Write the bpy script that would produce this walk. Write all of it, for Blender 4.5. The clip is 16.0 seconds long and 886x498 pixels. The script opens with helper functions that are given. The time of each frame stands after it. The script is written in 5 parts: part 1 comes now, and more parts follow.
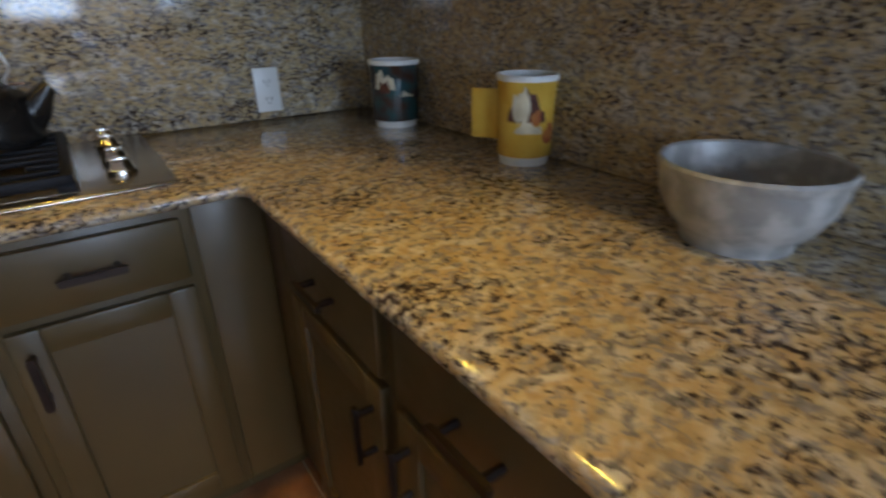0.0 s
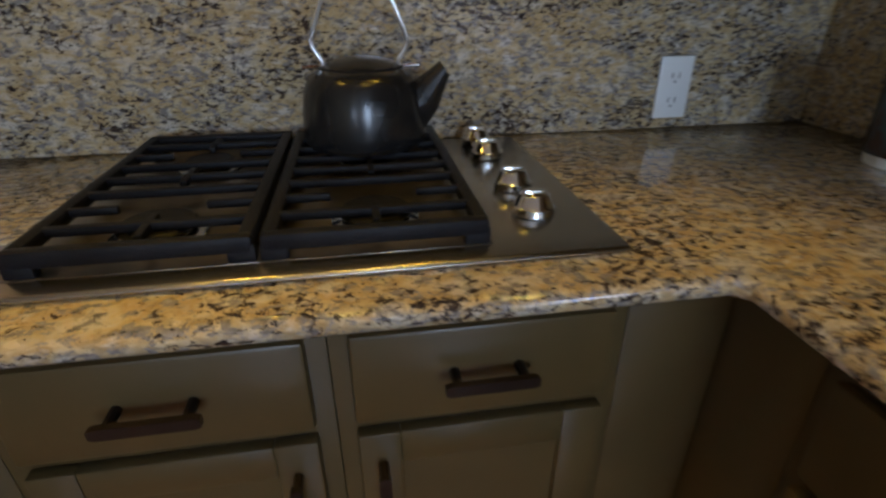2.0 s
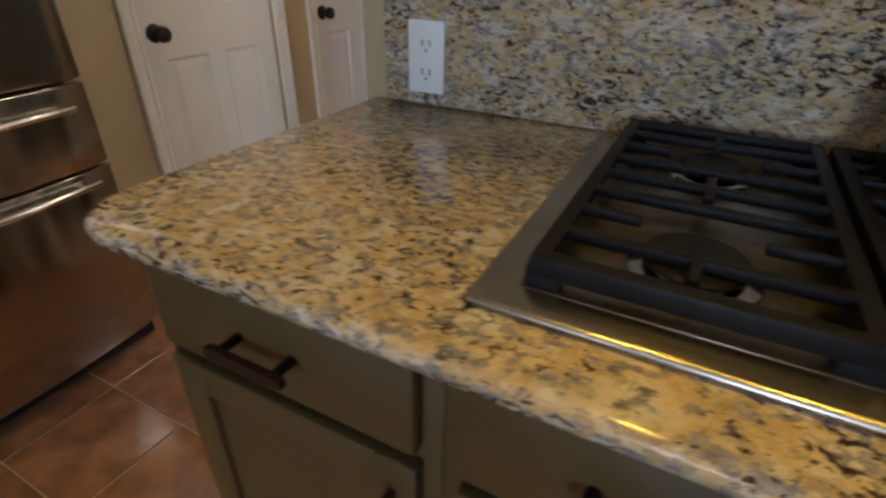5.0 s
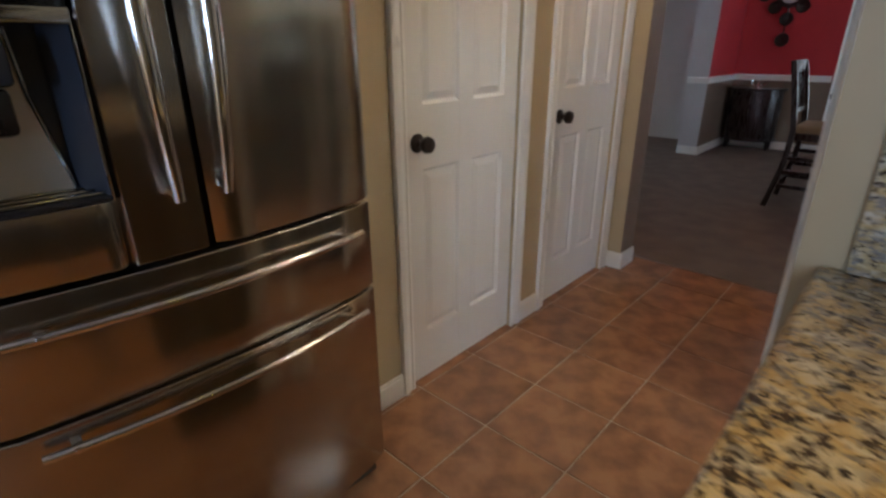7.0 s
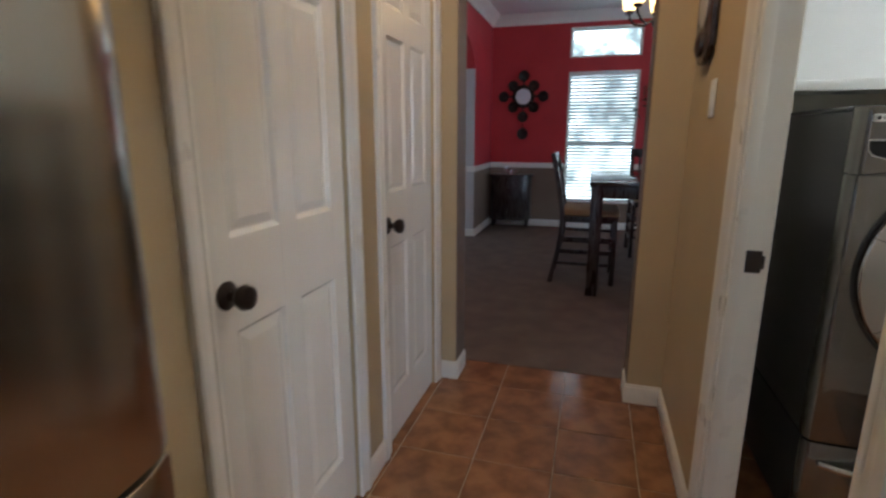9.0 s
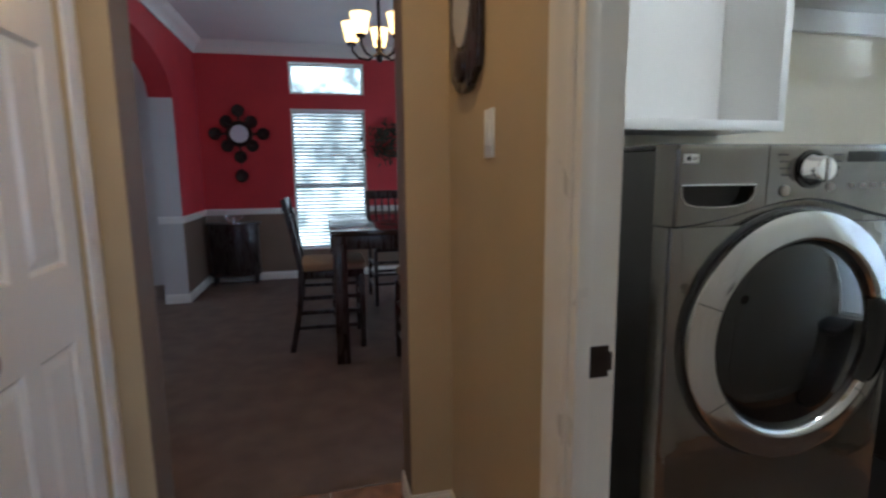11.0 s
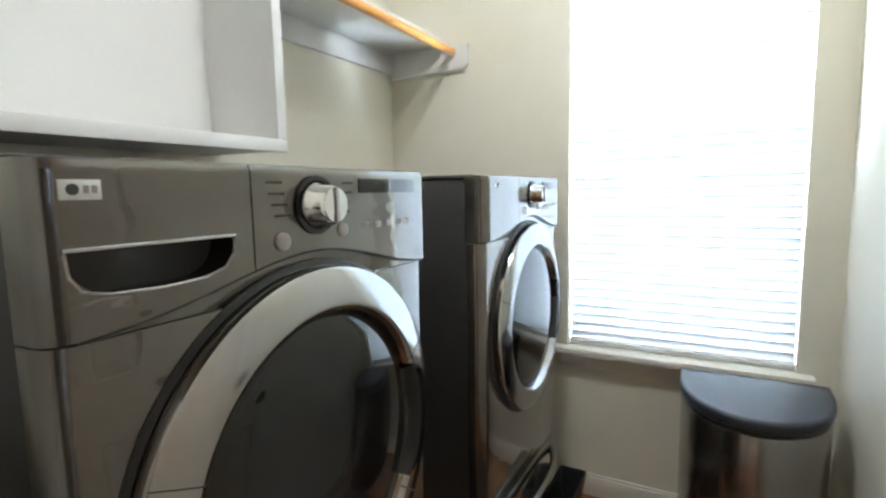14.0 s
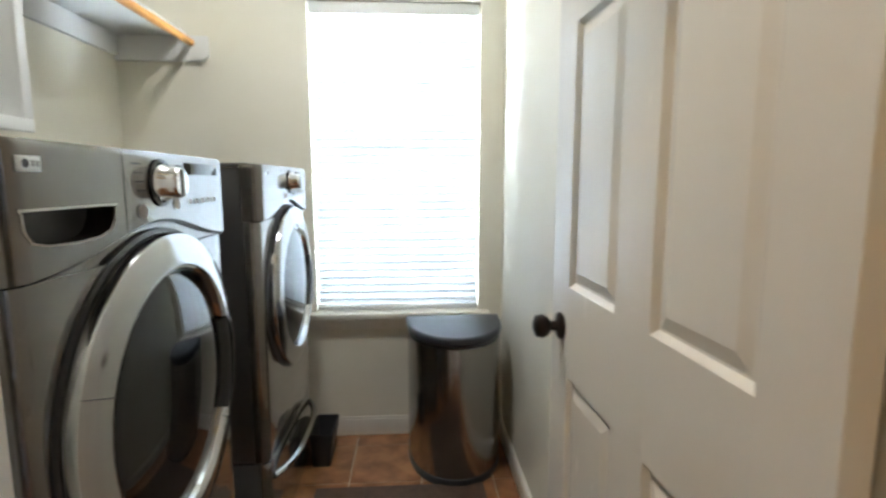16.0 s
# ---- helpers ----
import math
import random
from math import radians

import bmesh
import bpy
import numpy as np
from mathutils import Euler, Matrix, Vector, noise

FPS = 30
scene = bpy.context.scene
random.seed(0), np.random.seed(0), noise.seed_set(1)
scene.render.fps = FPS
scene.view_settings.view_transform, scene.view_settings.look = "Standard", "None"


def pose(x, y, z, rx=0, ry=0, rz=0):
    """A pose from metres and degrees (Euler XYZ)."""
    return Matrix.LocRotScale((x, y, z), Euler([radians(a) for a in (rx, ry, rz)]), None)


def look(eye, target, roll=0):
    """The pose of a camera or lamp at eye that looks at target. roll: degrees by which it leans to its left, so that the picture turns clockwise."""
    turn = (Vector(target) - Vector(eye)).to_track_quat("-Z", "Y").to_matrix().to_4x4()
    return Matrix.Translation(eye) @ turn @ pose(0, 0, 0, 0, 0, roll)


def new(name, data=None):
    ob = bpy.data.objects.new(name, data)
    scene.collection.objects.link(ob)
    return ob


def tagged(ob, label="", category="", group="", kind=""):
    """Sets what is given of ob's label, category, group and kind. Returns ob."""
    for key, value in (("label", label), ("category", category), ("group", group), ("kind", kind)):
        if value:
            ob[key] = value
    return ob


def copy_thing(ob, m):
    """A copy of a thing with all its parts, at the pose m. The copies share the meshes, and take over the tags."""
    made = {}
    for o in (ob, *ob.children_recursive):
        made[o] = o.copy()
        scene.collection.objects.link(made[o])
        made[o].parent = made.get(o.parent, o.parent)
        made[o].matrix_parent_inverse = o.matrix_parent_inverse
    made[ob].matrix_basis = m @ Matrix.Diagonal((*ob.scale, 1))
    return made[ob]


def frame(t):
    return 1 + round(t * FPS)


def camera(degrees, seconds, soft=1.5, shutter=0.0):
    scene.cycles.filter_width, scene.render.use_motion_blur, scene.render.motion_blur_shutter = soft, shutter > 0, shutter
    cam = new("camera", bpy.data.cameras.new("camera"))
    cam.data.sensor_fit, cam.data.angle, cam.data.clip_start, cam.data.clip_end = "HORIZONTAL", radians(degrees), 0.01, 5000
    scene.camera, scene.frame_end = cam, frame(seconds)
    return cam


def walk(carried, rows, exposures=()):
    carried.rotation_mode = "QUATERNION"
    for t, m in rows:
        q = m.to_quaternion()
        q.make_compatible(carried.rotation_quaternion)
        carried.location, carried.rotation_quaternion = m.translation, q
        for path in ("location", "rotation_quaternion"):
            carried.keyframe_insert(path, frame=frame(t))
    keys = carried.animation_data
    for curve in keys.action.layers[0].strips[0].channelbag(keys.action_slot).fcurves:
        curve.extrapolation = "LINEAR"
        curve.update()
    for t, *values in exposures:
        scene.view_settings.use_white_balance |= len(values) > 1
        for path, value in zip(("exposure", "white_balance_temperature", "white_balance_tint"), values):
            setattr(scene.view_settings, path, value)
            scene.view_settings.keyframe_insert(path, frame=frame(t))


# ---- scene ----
cam = camera(82.3, 16.0, soft=2.4, shutter=0.4)
PATH = [
    (0, (1.141, -1.69, 1.224), (2.19, -0.216, 0.371), -0.8),
    (0.5, (1.111, -1.533, 1.217), (1.911, 0.092, 0.37), -1.1),
    (1, (1.025, -1.362, 1.213), (1.727, 0.303, 0.356), 0.2),
    (1.5, (0.977, -1.235, 1.211), (1.502, 0.492, 0.351), 0.6),
    (2, (0.967, -1.087, 1.201), (1.254, 0.669, 0.287), -0.3),
    (2.5, (0.943, -0.98, 1.194), (1.019, 0.769, 0.227), 0.0),
    (3, (0.914, -0.925, 1.177), (0.815, 0.817, 0.2), 0.2),
    (3.5, (0.9, -0.88, 1.16), (0.578, 0.829, 0.177), 0.5),
    (4, (0.847, -0.859, 1.136), (0.332, 0.822, 0.175), 1.3),
    (4.5, (0.793, -0.863, 1.167), (0.044, 0.69, 0.152), 0.4),
    (5, (0.687, -0.913, 1.176), (-0.107, 0.621, 0.169), 1.0),
    (5.2, (0.637, -0.945, 1.192), (-0.186, 0.582, 0.198), 0.7),
    (7.3, (0.025, -0.871, 1.212), (-1.259, 0.513, 0.522), 0.1),
    (7.5, (-0.03, -0.872, 1.213), (-1.258, 0.579, 0.561), 0.2),
    (8, (-0.17, -0.815, 1.23), (-1.195, 0.837, 0.643), 2.1),
    (8.5, (-0.334, -0.71, 1.232), (-1.072, 1.08, 0.73), 3.8),
    (8.7, (-0.337, -0.657, 1.246), (-1.004, 1.167, 0.77), 2.1),
    (10.8, (-0.442, 0.053, 1.278), (-0.079, 1.996, 0.973), -0.4),
    (11, (-0.406, 0.11, 1.275), (0.048, 2.035, 0.98), -0.6),
    (11.5, (-0.296, 0.216, 1.28), (0.44, 2.055, 1.001), -0.8),
    (12, (-0.215, 0.338, 1.287), (0.884, 1.988, 1.021), -0.3),
    (12.5, (-0.151, 0.486, 1.292), (1.317, 1.822, 1.041), 0.3),
    (13, (-0.024, 0.558, 1.295), (1.618, 1.673, 1.056), 0.7),
    (13.5, (0.083, 0.546, 1.295), (1.783, 1.576, 1.07), -0.4),
    (14, (0.103, 0.527, 1.293), (1.85, 1.474, 1.065), -1.1),
    (14.5, (0.069, 0.523, 1.292), (1.878, 1.341, 1.053), -0.8),
    (15, (-0.032, 0.579, 1.289), (1.878, 1.114, 1.04), -0.3),
    (15.5, (-0.191, 0.6, 1.282), (1.782, 0.808, 1.027), -0.1),
    (16, (-0.288, 0.593, 1.279), (1.69, 0.47, 1.012), -0.1),
]
walk(cam, [(t, look(eye, target, roll)) for t, eye, target, roll in PATH],
     [(0.0, 0.0, 6500, 10), (5.2, 0.0, 6500, 10), (7.5, 0.1, 6200, 10), (8.7, 0.05, 6100, 10), (11.0, -0.1, 5750, 10),
      (12.3, 0.05, 5800, 10), (13.5, 0.3, 6150, 10), (14.5, 0.38, 6300, 10), (16.0, 0.26, 6400, 10)])


# ---- light ----
world = bpy.data.worlds.new("sky_world")
scene.world = world
world.use_nodes = True
wn = world.node_tree
sky = wn.nodes.new("ShaderNodeTexSky")
sky.sky_type = "NISHITA"
sky.sun_disc = False
sky.sun_elevation = radians(38)
sky.sun_rotation = radians(200)
wn.links.new(sky.outputs[0], wn.nodes["Background"].inputs[0])
wn.nodes["Background"].inputs[1].default_value = 0.1


def lamp(name, kind, m, energy, colour, size=0.1, size_y=None, spot=None):
    d = bpy.data.lights.new(name, kind)
    d.energy, d.color = energy, colour
    if kind == "AREA":
        d.size = size
        if size_y:
            d.shape, d.size_y = "RECTANGLE", size_y
        else:
            d.shape = "DISK"
    elif kind == "SUN":
        d.angle = size
    else:
        d.shadow_soft_size = size
        if spot:
            d.spot_size, d.spot_blend = radians(spot), 0.6
    ob = new(name, d)
    ob.matrix_world = m
    return ob


DAY, WARM, SOFT_WARM = (0.52, 0.70, 1.0), (1.0, 0.61, 0.065), (1.0, 0.72, 0.42)
lamp("sun", "SUN", look((0, -8, 6), (3, 0, 0)), 2.5, (1.0, 0.95, 0.88), 0.009)
lamp("laundry_window_light", "AREA", look((2.36, 0.662, 1.37), (0, 0.662, 1.37)), 2350, (0.74, 0.885, 1.0), 0.80, 1.46)
for x, power in ((-0.85, 16), (1.35, 80)):
    lamp("kitchen_window_light", "AREA", look((x, -5.45, 1.6), (x, 0, 1.3)), power, DAY, 0.9, 1.3)
for x in (0.62, 1.16):
    lamp("hood_lamp", "AREA", look((x, -0.34, 1.672), (x, -0.34, 0)), 0.35, WARM, 0.055)
for x, y in ((0.35, -0.95), (1.1, -0.95), (1.32, -1.6), (-0.15, -1.6)):
    lamp("ceiling_downlight_lamp", "SPOT", look((x, y, 2.72), (x, y, 0)), 38, WARM, 0.05, None, 49)
lamp("hall_downlight_lamp", "AREA", look((-0.53, 0.95, 2.725), (-0.53, 0.95, 0)), 10.5, SOFT_WARM, 0.14)
lamp("laundry_ceiling_lamp", "AREA", look((1.15, 0.95, 2.66), (1.15, 0.95, 0)), 13, (0.97, 0.98, 0.97), 0.26)
# Fill lamps outside two unseen windows, added to brighten the dining room
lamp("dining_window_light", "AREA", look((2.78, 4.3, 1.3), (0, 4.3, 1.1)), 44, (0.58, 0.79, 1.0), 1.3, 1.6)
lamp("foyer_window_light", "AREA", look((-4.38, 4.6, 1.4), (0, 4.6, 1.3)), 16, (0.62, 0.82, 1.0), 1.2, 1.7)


# ---- materials ----
def material(name, base, rough=0.5, metal=0.0, second=None, scale=8.0, amount=0.5, bump=0.0, bump_scale=60.0, stretch=(1, 1, 1), spec=None, coat=0.0, spread=0.08):
    """A surface with cloudy variation between two colours and fine relief."""
    m = bpy.data.materials.new(name)
    m.use_nodes = True
    nt = m.node_tree
    b = nt.nodes["Principled BSDF"]
    b.inputs["Roughness"].default_value = rough
    b.inputs["Metallic"].default_value = metal
    if spec is not None:
        b.inputs["Specular IOR Level"].default_value = spec
    if coat:
        b.inputs["Coat Weight"].default_value = coat
        b.inputs["Coat Roughness"].default_value = 0.08
    tc = nt.nodes.new("ShaderNodeTexCoord")
    mp = nt.nodes.new("ShaderNodeMapping")
    mp.inputs["Scale"].default_value = stretch
    nt.links.new(tc.outputs["Object"], mp.inputs[0])
    second = second or tuple(c * 0.82 for c in base)
    n1 = nt.nodes.new("ShaderNodeTexNoise")
    n1.inputs["Scale"].default_value = scale
    n1.inputs["Detail"].default_value = 6
    nt.links.new(mp.outputs[0], n1.inputs["Vector"])
    ramp = nt.nodes.new("ShaderNodeValToRGB")
    ramp.color_ramp.elements[0].position = 0.5 - 0.5 * (1 - amount) * 0.6 - 0.02
    ramp.color_ramp.elements[1].position = 0.5 + 0.5 * (1 - amount) * 0.6 + 0.02
    ramp.color_ramp.elements[0].color = (*second, 1)
    ramp.color_ramp.elements[1].color = (*base, 1)
    nt.links.new(n1.outputs[0], ramp.inputs[0])
    nt.links.new(ramp.outputs[0], b.inputs["Base Color"])
    n2 = nt.nodes.new("ShaderNodeTexNoise")
    n2.inputs["Scale"].default_value = bump_scale
    n2.inputs["Detail"].default_value = 3
    nt.links.new(mp.outputs[0], n2.inputs["Vector"])
    mr = nt.nodes.new("ShaderNodeMapRange")
    mr.inputs["To Min"].default_value = max(rough - spread, 0.02)
    mr.inputs["To Max"].default_value = min(rough + spread, 1)
    nt.links.new(n2.outputs[0], mr.inputs[0])
    nt.links.new(mr.outputs[0], b.inputs["Roughness"])
    if bump:
        bn = nt.nodes.new("ShaderNodeBump")
        bn.inputs["Strength"].default_value = bump
        bn.inputs["Distance"].default_value = 0.002
        nt.links.new(n2.outputs[0], bn.inputs["Height"])
        nt.links.new(bn.outputs[0], b.inputs["Normal"])
    return m


def granite(name):
    """Cream and gold granite with grey clouds and dark brown flecks."""
    m = bpy.data.materials.new(name)
    m.use_nodes = True
    nt = m.node_tree
    b = nt.nodes["Principled BSDF"]
    b.inputs["Roughness"].default_value = 0.1
    tc = nt.nodes.new("ShaderNodeTexCoord")
    grain = nt.nodes.new("ShaderNodeMapping")
    grain.inputs["Scale"].default_value = (0.85, 1.0, 1.6)
    nt.links.new(tc.outputs["Object"], grain.inputs[0])

    def noise_node(scale, detail, distortion=0.0, rough=0.55):
        n = nt.nodes.new("ShaderNodeTexNoise")
        n.inputs["Scale"].default_value, n.inputs["Detail"].default_value = scale, detail
        n.inputs["Distortion"].default_value, n.inputs["Roughness"].default_value = distortion, rough
        nt.links.new(grain.outputs[0], n.inputs["Vector"])
        return n

    def ramp(source, stops):
        r = nt.nodes.new("ShaderNodeValToRGB")
        e = r.color_ramp.elements
        e[0].position, e[0].color = stops[0][0], (*stops[0][1], 1)
        e[1].position, e[1].color = stops[-1][0], (*stops[-1][1], 1)
        for p, c in stops[1:-1]:
            x = e.new(p)
            x.color = (*c, 1)
        nt.links.new(source, r.inputs[0])
        return r

    def mix(f, a, c):
        x = nt.nodes.new("ShaderNodeMix")
        x.data_type = "RGBA"
        nt.links.new(f, x.inputs[0])
        nt.links.new(a, x.inputs[6])
        nt.links.new(c, x.inputs[7])
        return x.outputs[2]

    warp = noise_node(26, 3)
    shift = nt.nodes.new("ShaderNodeVectorMath")
    shift.operation = "MULTIPLY_ADD"
    shift.inputs[1].default_value = (0.03, 0.03, 0.03)
    nt.links.new(warp.outputs["Color"], shift.inputs[0])
    nt.links.new(grain.outputs[0], shift.inputs[2])
    cells = nt.nodes.new("ShaderNodeTexVoronoi")
    cells.inputs["Scale"].default_value = 95
    nt.links.new(shift.outputs[0], cells.inputs["Vector"])
    clouds = ramp(noise_node(23, 6, 0.3).outputs[0], [(0.34, (0.64, 0.61, 0.56)), (0.47, (0.62, 0.52, 0.34)), (0.56, (0.54, 0.40, 0.21)), (0.68, (0.68, 0.65, 0.58))])
    crystal = ramp(cells.outputs["Color"], [(0.0, (0.42, 0.38, 0.33)), (0.45, (0.85, 0.80, 0.72)), (1.0, (1.0, 0.97, 0.92))])
    tinted = nt.nodes.new("ShaderNodeMix")
    tinted.data_type, tinted.blend_type = "RGBA", "MULTIPLY"
    tinted.inputs[0].default_value = 0.75
    nt.links.new(clouds.outputs[0], tinted.inputs[6])
    nt.links.new(crystal.outputs[0], tinted.inputs[7])
    grey = ramp(noise_node(64, 7, 0.3, 0.66).outputs[0], [(0.51, (0, 0, 0)), (0.57, (1, 1, 1))])
    tone = ramp(noise_node(90, 3).outputs[0], [(0.3, (0.15, 0.135, 0.12)), (0.7, (0.36, 0.335, 0.31))])
    step1 = mix(grey.outputs[0], tinted.outputs[2], tone.outputs[0])
    # dark flecks gather in drifts
    drift = noise_node(6.5, 3, 0.5)
    flecks = noise_node(84, 8, 0.35, 0.7)
    gathered = nt.nodes.new("ShaderNodeMath")
    gathered.operation = "MULTIPLY_ADD"
    gathered.inputs[1].default_value = 0.38
    nt.links.new(drift.outputs[0], gathered.inputs[0])
    nt.links.new(flecks.outputs[0], gathered.inputs[2])
    dark = ramp(gathered.outputs[0], [(0.735, (0, 0, 0)), (0.785, (1, 1, 1))])
    fleck = ramp(noise_node(140, 2).outputs[0], [(0.3, (0.018, 0.016, 0.018)), (0.7, (0.075, 0.05, 0.036))])
    step2 = mix(dark.outputs[0], step1, fleck.outputs[0])
    nt.links.new(step2, b.inputs["Base Color"])
    return m


def emitter(name, colour, strength):
    m = bpy.data.materials.new(name)
    m.use_nodes = True
    b = m.node_tree.nodes["Principled BSDF"]
    b.inputs["Base Color"].default_value = (*colour, 1)
    b.inputs["Emission Color"].default_value = (*colour, 1)
    b.inputs["Emission Strength"].default_value = strength
    return m


def glass(name, tint=(1, 1, 1), rough=0.0):
    m = bpy.data.materials.new(name)
    m.use_nodes = True
    b = m.node_tree.nodes["Principled BSDF"]
    b.inputs["Base Color"].default_value = (*tint, 1)
    b.inputs["Transmission Weight"].default_value = 1
    b.inputs["Roughness"].default_value = rough
    b.inputs["IOR"].default_value = 1.45
    return m


def translucent(name, colour, share):
    """White slat that lets some light through."""
    m = material(name, colour, 0.45)
    nt = m.node_tree
    t = nt.nodes.new("ShaderNodeBsdfTranslucent")
    t.inputs[0].default_value = (*colour, 1)
    x = nt.nodes.new("ShaderNodeMixShader")
    x.inputs[0].default_value = share
    nt.links.new(nt.nodes["Principled BSDF"].outputs[0], x.inputs[1])
    nt.links.new(t.outputs[0], x.inputs[2])
    nt.links.new(x.outputs[0], nt.nodes["Material Output"].inputs[0])
    return m


GRANITE = granite("granite")
TAN_WALL = material("tan_wall_paint", (0.50, 0.385, 0.225), 0.45, second=(0.465, 0.355, 0.205), scale=3, bump=0.25, bump_scale=160)
CREAM_WALL = material("cream_wall_paint", (0.80, 0.765, 0.66), 0.55, second=(0.775, 0.735, 0.61), scale=3, bump=0.25, bump_scale=160)
RED_WALL = material("red_wall_paint", (0.52, 0.035, 0.04), 0.5, second=(0.46, 0.028, 0.033), scale=3, bump=0.2, bump_scale=160)
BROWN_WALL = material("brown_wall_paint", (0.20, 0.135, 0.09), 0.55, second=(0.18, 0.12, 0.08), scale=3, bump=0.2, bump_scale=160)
GREY_WALL = material("grey_wall_paint", (0.55, 0.53, 0.49), 0.6, second=(0.52, 0.50, 0.46), scale=3, bump=0.2, bump_scale=160)
CEILING = material("ceiling_paint", (0.78, 0.76, 0.72), 0.7, second=(0.74, 0.72, 0.68), scale=2, bump=0.5, bump_scale=90)
TRIM = material("white_trim_paint", (0.80, 0.77, 0.69), 0.28, second=(0.785, 0.755, 0.675), scale=3, bump_scale=8, spread=0.02)
DOOR_WHITE = material("door_paint", (0.80, 0.77, 0.70), 0.24, second=(0.77, 0.74, 0.67), scale=4, bump=0.1, bump_scale=55, stretch=(1, 1, 0.15))
CABINET = material("cabinet_paint", (0.104, 0.069, 0.026), 0.36, second=(0.090, 0.059, 0.021), scale=5, bump=0.08, bump_scale=50)
WHITE = material("white_melamine", (0.80, 0.80, 0.78), 0.4, second=(0.77, 0.77, 0.75), scale=4)
TILE = material("terracotta_tile", (0.33, 0.155, 0.072), 0.17, second=(0.20, 0.09, 0.043), scale=9, amount=0.68, bump=0.3, bump_scale=34)
GROUT = material("grout", (0.45, 0.34, 0.23), 0.85, second=(0.36, 0.26, 0.17), scale=30, bump=0.3)
CARPET = material("brown_carpet", (0.18, 0.126, 0.094), 0.95, second=(0.135, 0.094, 0.07), scale=6, bump=1.0, bump_scale=420)
STEEL = material("brushed_steel", (0.43, 0.395, 0.35), 0.25, 1.0, second=(0.425, 0.39, 0.345), scale=150, bump_scale=180, stretch=(0.01, 1, 1), spread=0.004)
STEEL_V = material("brushed_steel_upright", (0.46, 0.425, 0.37), 0.2, 1.0, second=(0.445, 0.41, 0.355), scale=150, bump_scale=180, stretch=(1, 1, 0.01), spread=0.012)


def sheet_metal(mat, stretch, depth, anisotropy):
    """Gives a metal sheet slow undulations and brushed, one-way gloss."""
    nt = mat.node_tree
    b = nt.nodes["Principled BSDF"]
    b.inputs["Anisotropic"].default_value = anisotropy
    tc = nt.nodes.new("ShaderNodeTexCoord")
    mp = nt.nodes.new("ShaderNodeMapping")
    mp.inputs["Scale"].default_value = stretch
    n = nt.nodes.new("ShaderNodeTexNoise")
    n.inputs["Scale"].default_value, n.inputs["Detail"].default_value = 1.0, 1
    bn = nt.nodes.new("ShaderNodeBump")
    bn.inputs["Strength"].default_value, bn.inputs["Distance"].default_value = 1.0, depth
    nt.links.new(tc.outputs["Object"], mp.inputs[0])
    nt.links.new(mp.outputs[0], n.inputs["Vector"])
    nt.links.new(n.outputs[0], bn.inputs["Height"])
    nt.links.new(bn.outputs[0], b.inputs["Normal"])
    nt.links.new(bn.outputs[0], b.inputs["Coat Normal"])


sheet_metal(STEEL_V, (6, 6, 0.9), 0.022, 0.7)
WELL = material("shaded_burner_well", (0.26, 0.22, 0.17), 0.3, 0.9, second=(0.13, 0.11, 0.085), scale=14, spread=0.03)
CHROME = material("polished_chrome", (0.80, 0.80, 0.80), 0.10, 1.0, second=(0.76, 0.76, 0.76))
WIRE = material("bright_steel_wire", (0.86, 0.86, 0.86), 0.34, 1.0, second=(0.82, 0.82, 0.82))
SATIN = material("satin_metal_ring", (0.48, 0.48, 0.475), 0.13, 1.0, second=(0.46, 0.46, 0.455), spread=0.02)
IRON = material("cast_iron", (0.010, 0.010, 0.013), 0.5, second=(0.006, 0.006, 0.008), scale=30, spec=0.2, bump=0.35, bump_scale=260)
BLACK = material("black_enamel", (0.012, 0.012, 0.013), 0.22, second=(0.02, 0.018, 0.016), scale=10, bump=0.04)
BRONZE = material("oil_rubbed_bronze", (0.045, 0.032, 0.026), 0.35, 0.7, second=(0.03, 0.022, 0.018), scale=20)
GRAPHITE = material("graphite_appliance_paint", (0.118, 0.106, 0.090), 0.22, 0.7, second=(0.107, 0.096, 0.081), scale=3, spec=0.6, coat=1.0, spread=0.02)
sheet_metal(GRAPHITE, (14, 14, 34), 0.0008, 0.0)
GRAPHITE.node_tree.nodes["Principled BSDF"].inputs["Coat Roughness"].default_value = 0.02
GRAPHITE.node_tree.nodes["Principled BSDF"].inputs["Coat IOR"].default_value = 1.75
GRAPHITE_SIDE = material("dark_side_panel", (0.045, 0.044, 0.044), 0.36, 0.0, second=(0.04, 0.039, 0.039), scale=3, spread=0.02)
DARK_GLASS = material("smoked_door_glass", (0.008, 0.008, 0.009), 0.035, second=(0.01, 0.01, 0.011), bump_scale=3, spread=0.01)
NICHE = material("grey_niche_plastic", (0.36, 0.33, 0.29), 0.3, second=(0.32, 0.29, 0.255), scale=4)
BLACK_PLASTIC = material("black_plastic", (0.02, 0.02, 0.022), 0.45, second=(0.026, 0.026, 0.028), scale=30, bump=0.15, bump_scale=300)
NAVY_PLASTIC = material("black_blue_plastic", (0.025, 0.028, 0.036), 0.4, second=(0.03, 0.033, 0.042), scale=30, bump=0.15, bump_scale=300)
DARK_WOOD = material("espresso_wood", (0.035, 0.022, 0.018), 0.28, second=(0.022, 0.014, 0.012), scale=12, stretch=(1, 1, 0.12), bump=0.1)
ROD_WOOD = material("orange_pine", (0.72, 0.33, 0.09), 0.35, second=(0.60, 0.25, 0.06), scale=14, stretch=(0.1, 1, 1))
PLATE = material("white_plastic_plate", (0.80, 0.82, 0.80), 0.3, second=(0.78, 0.80, 0.78))
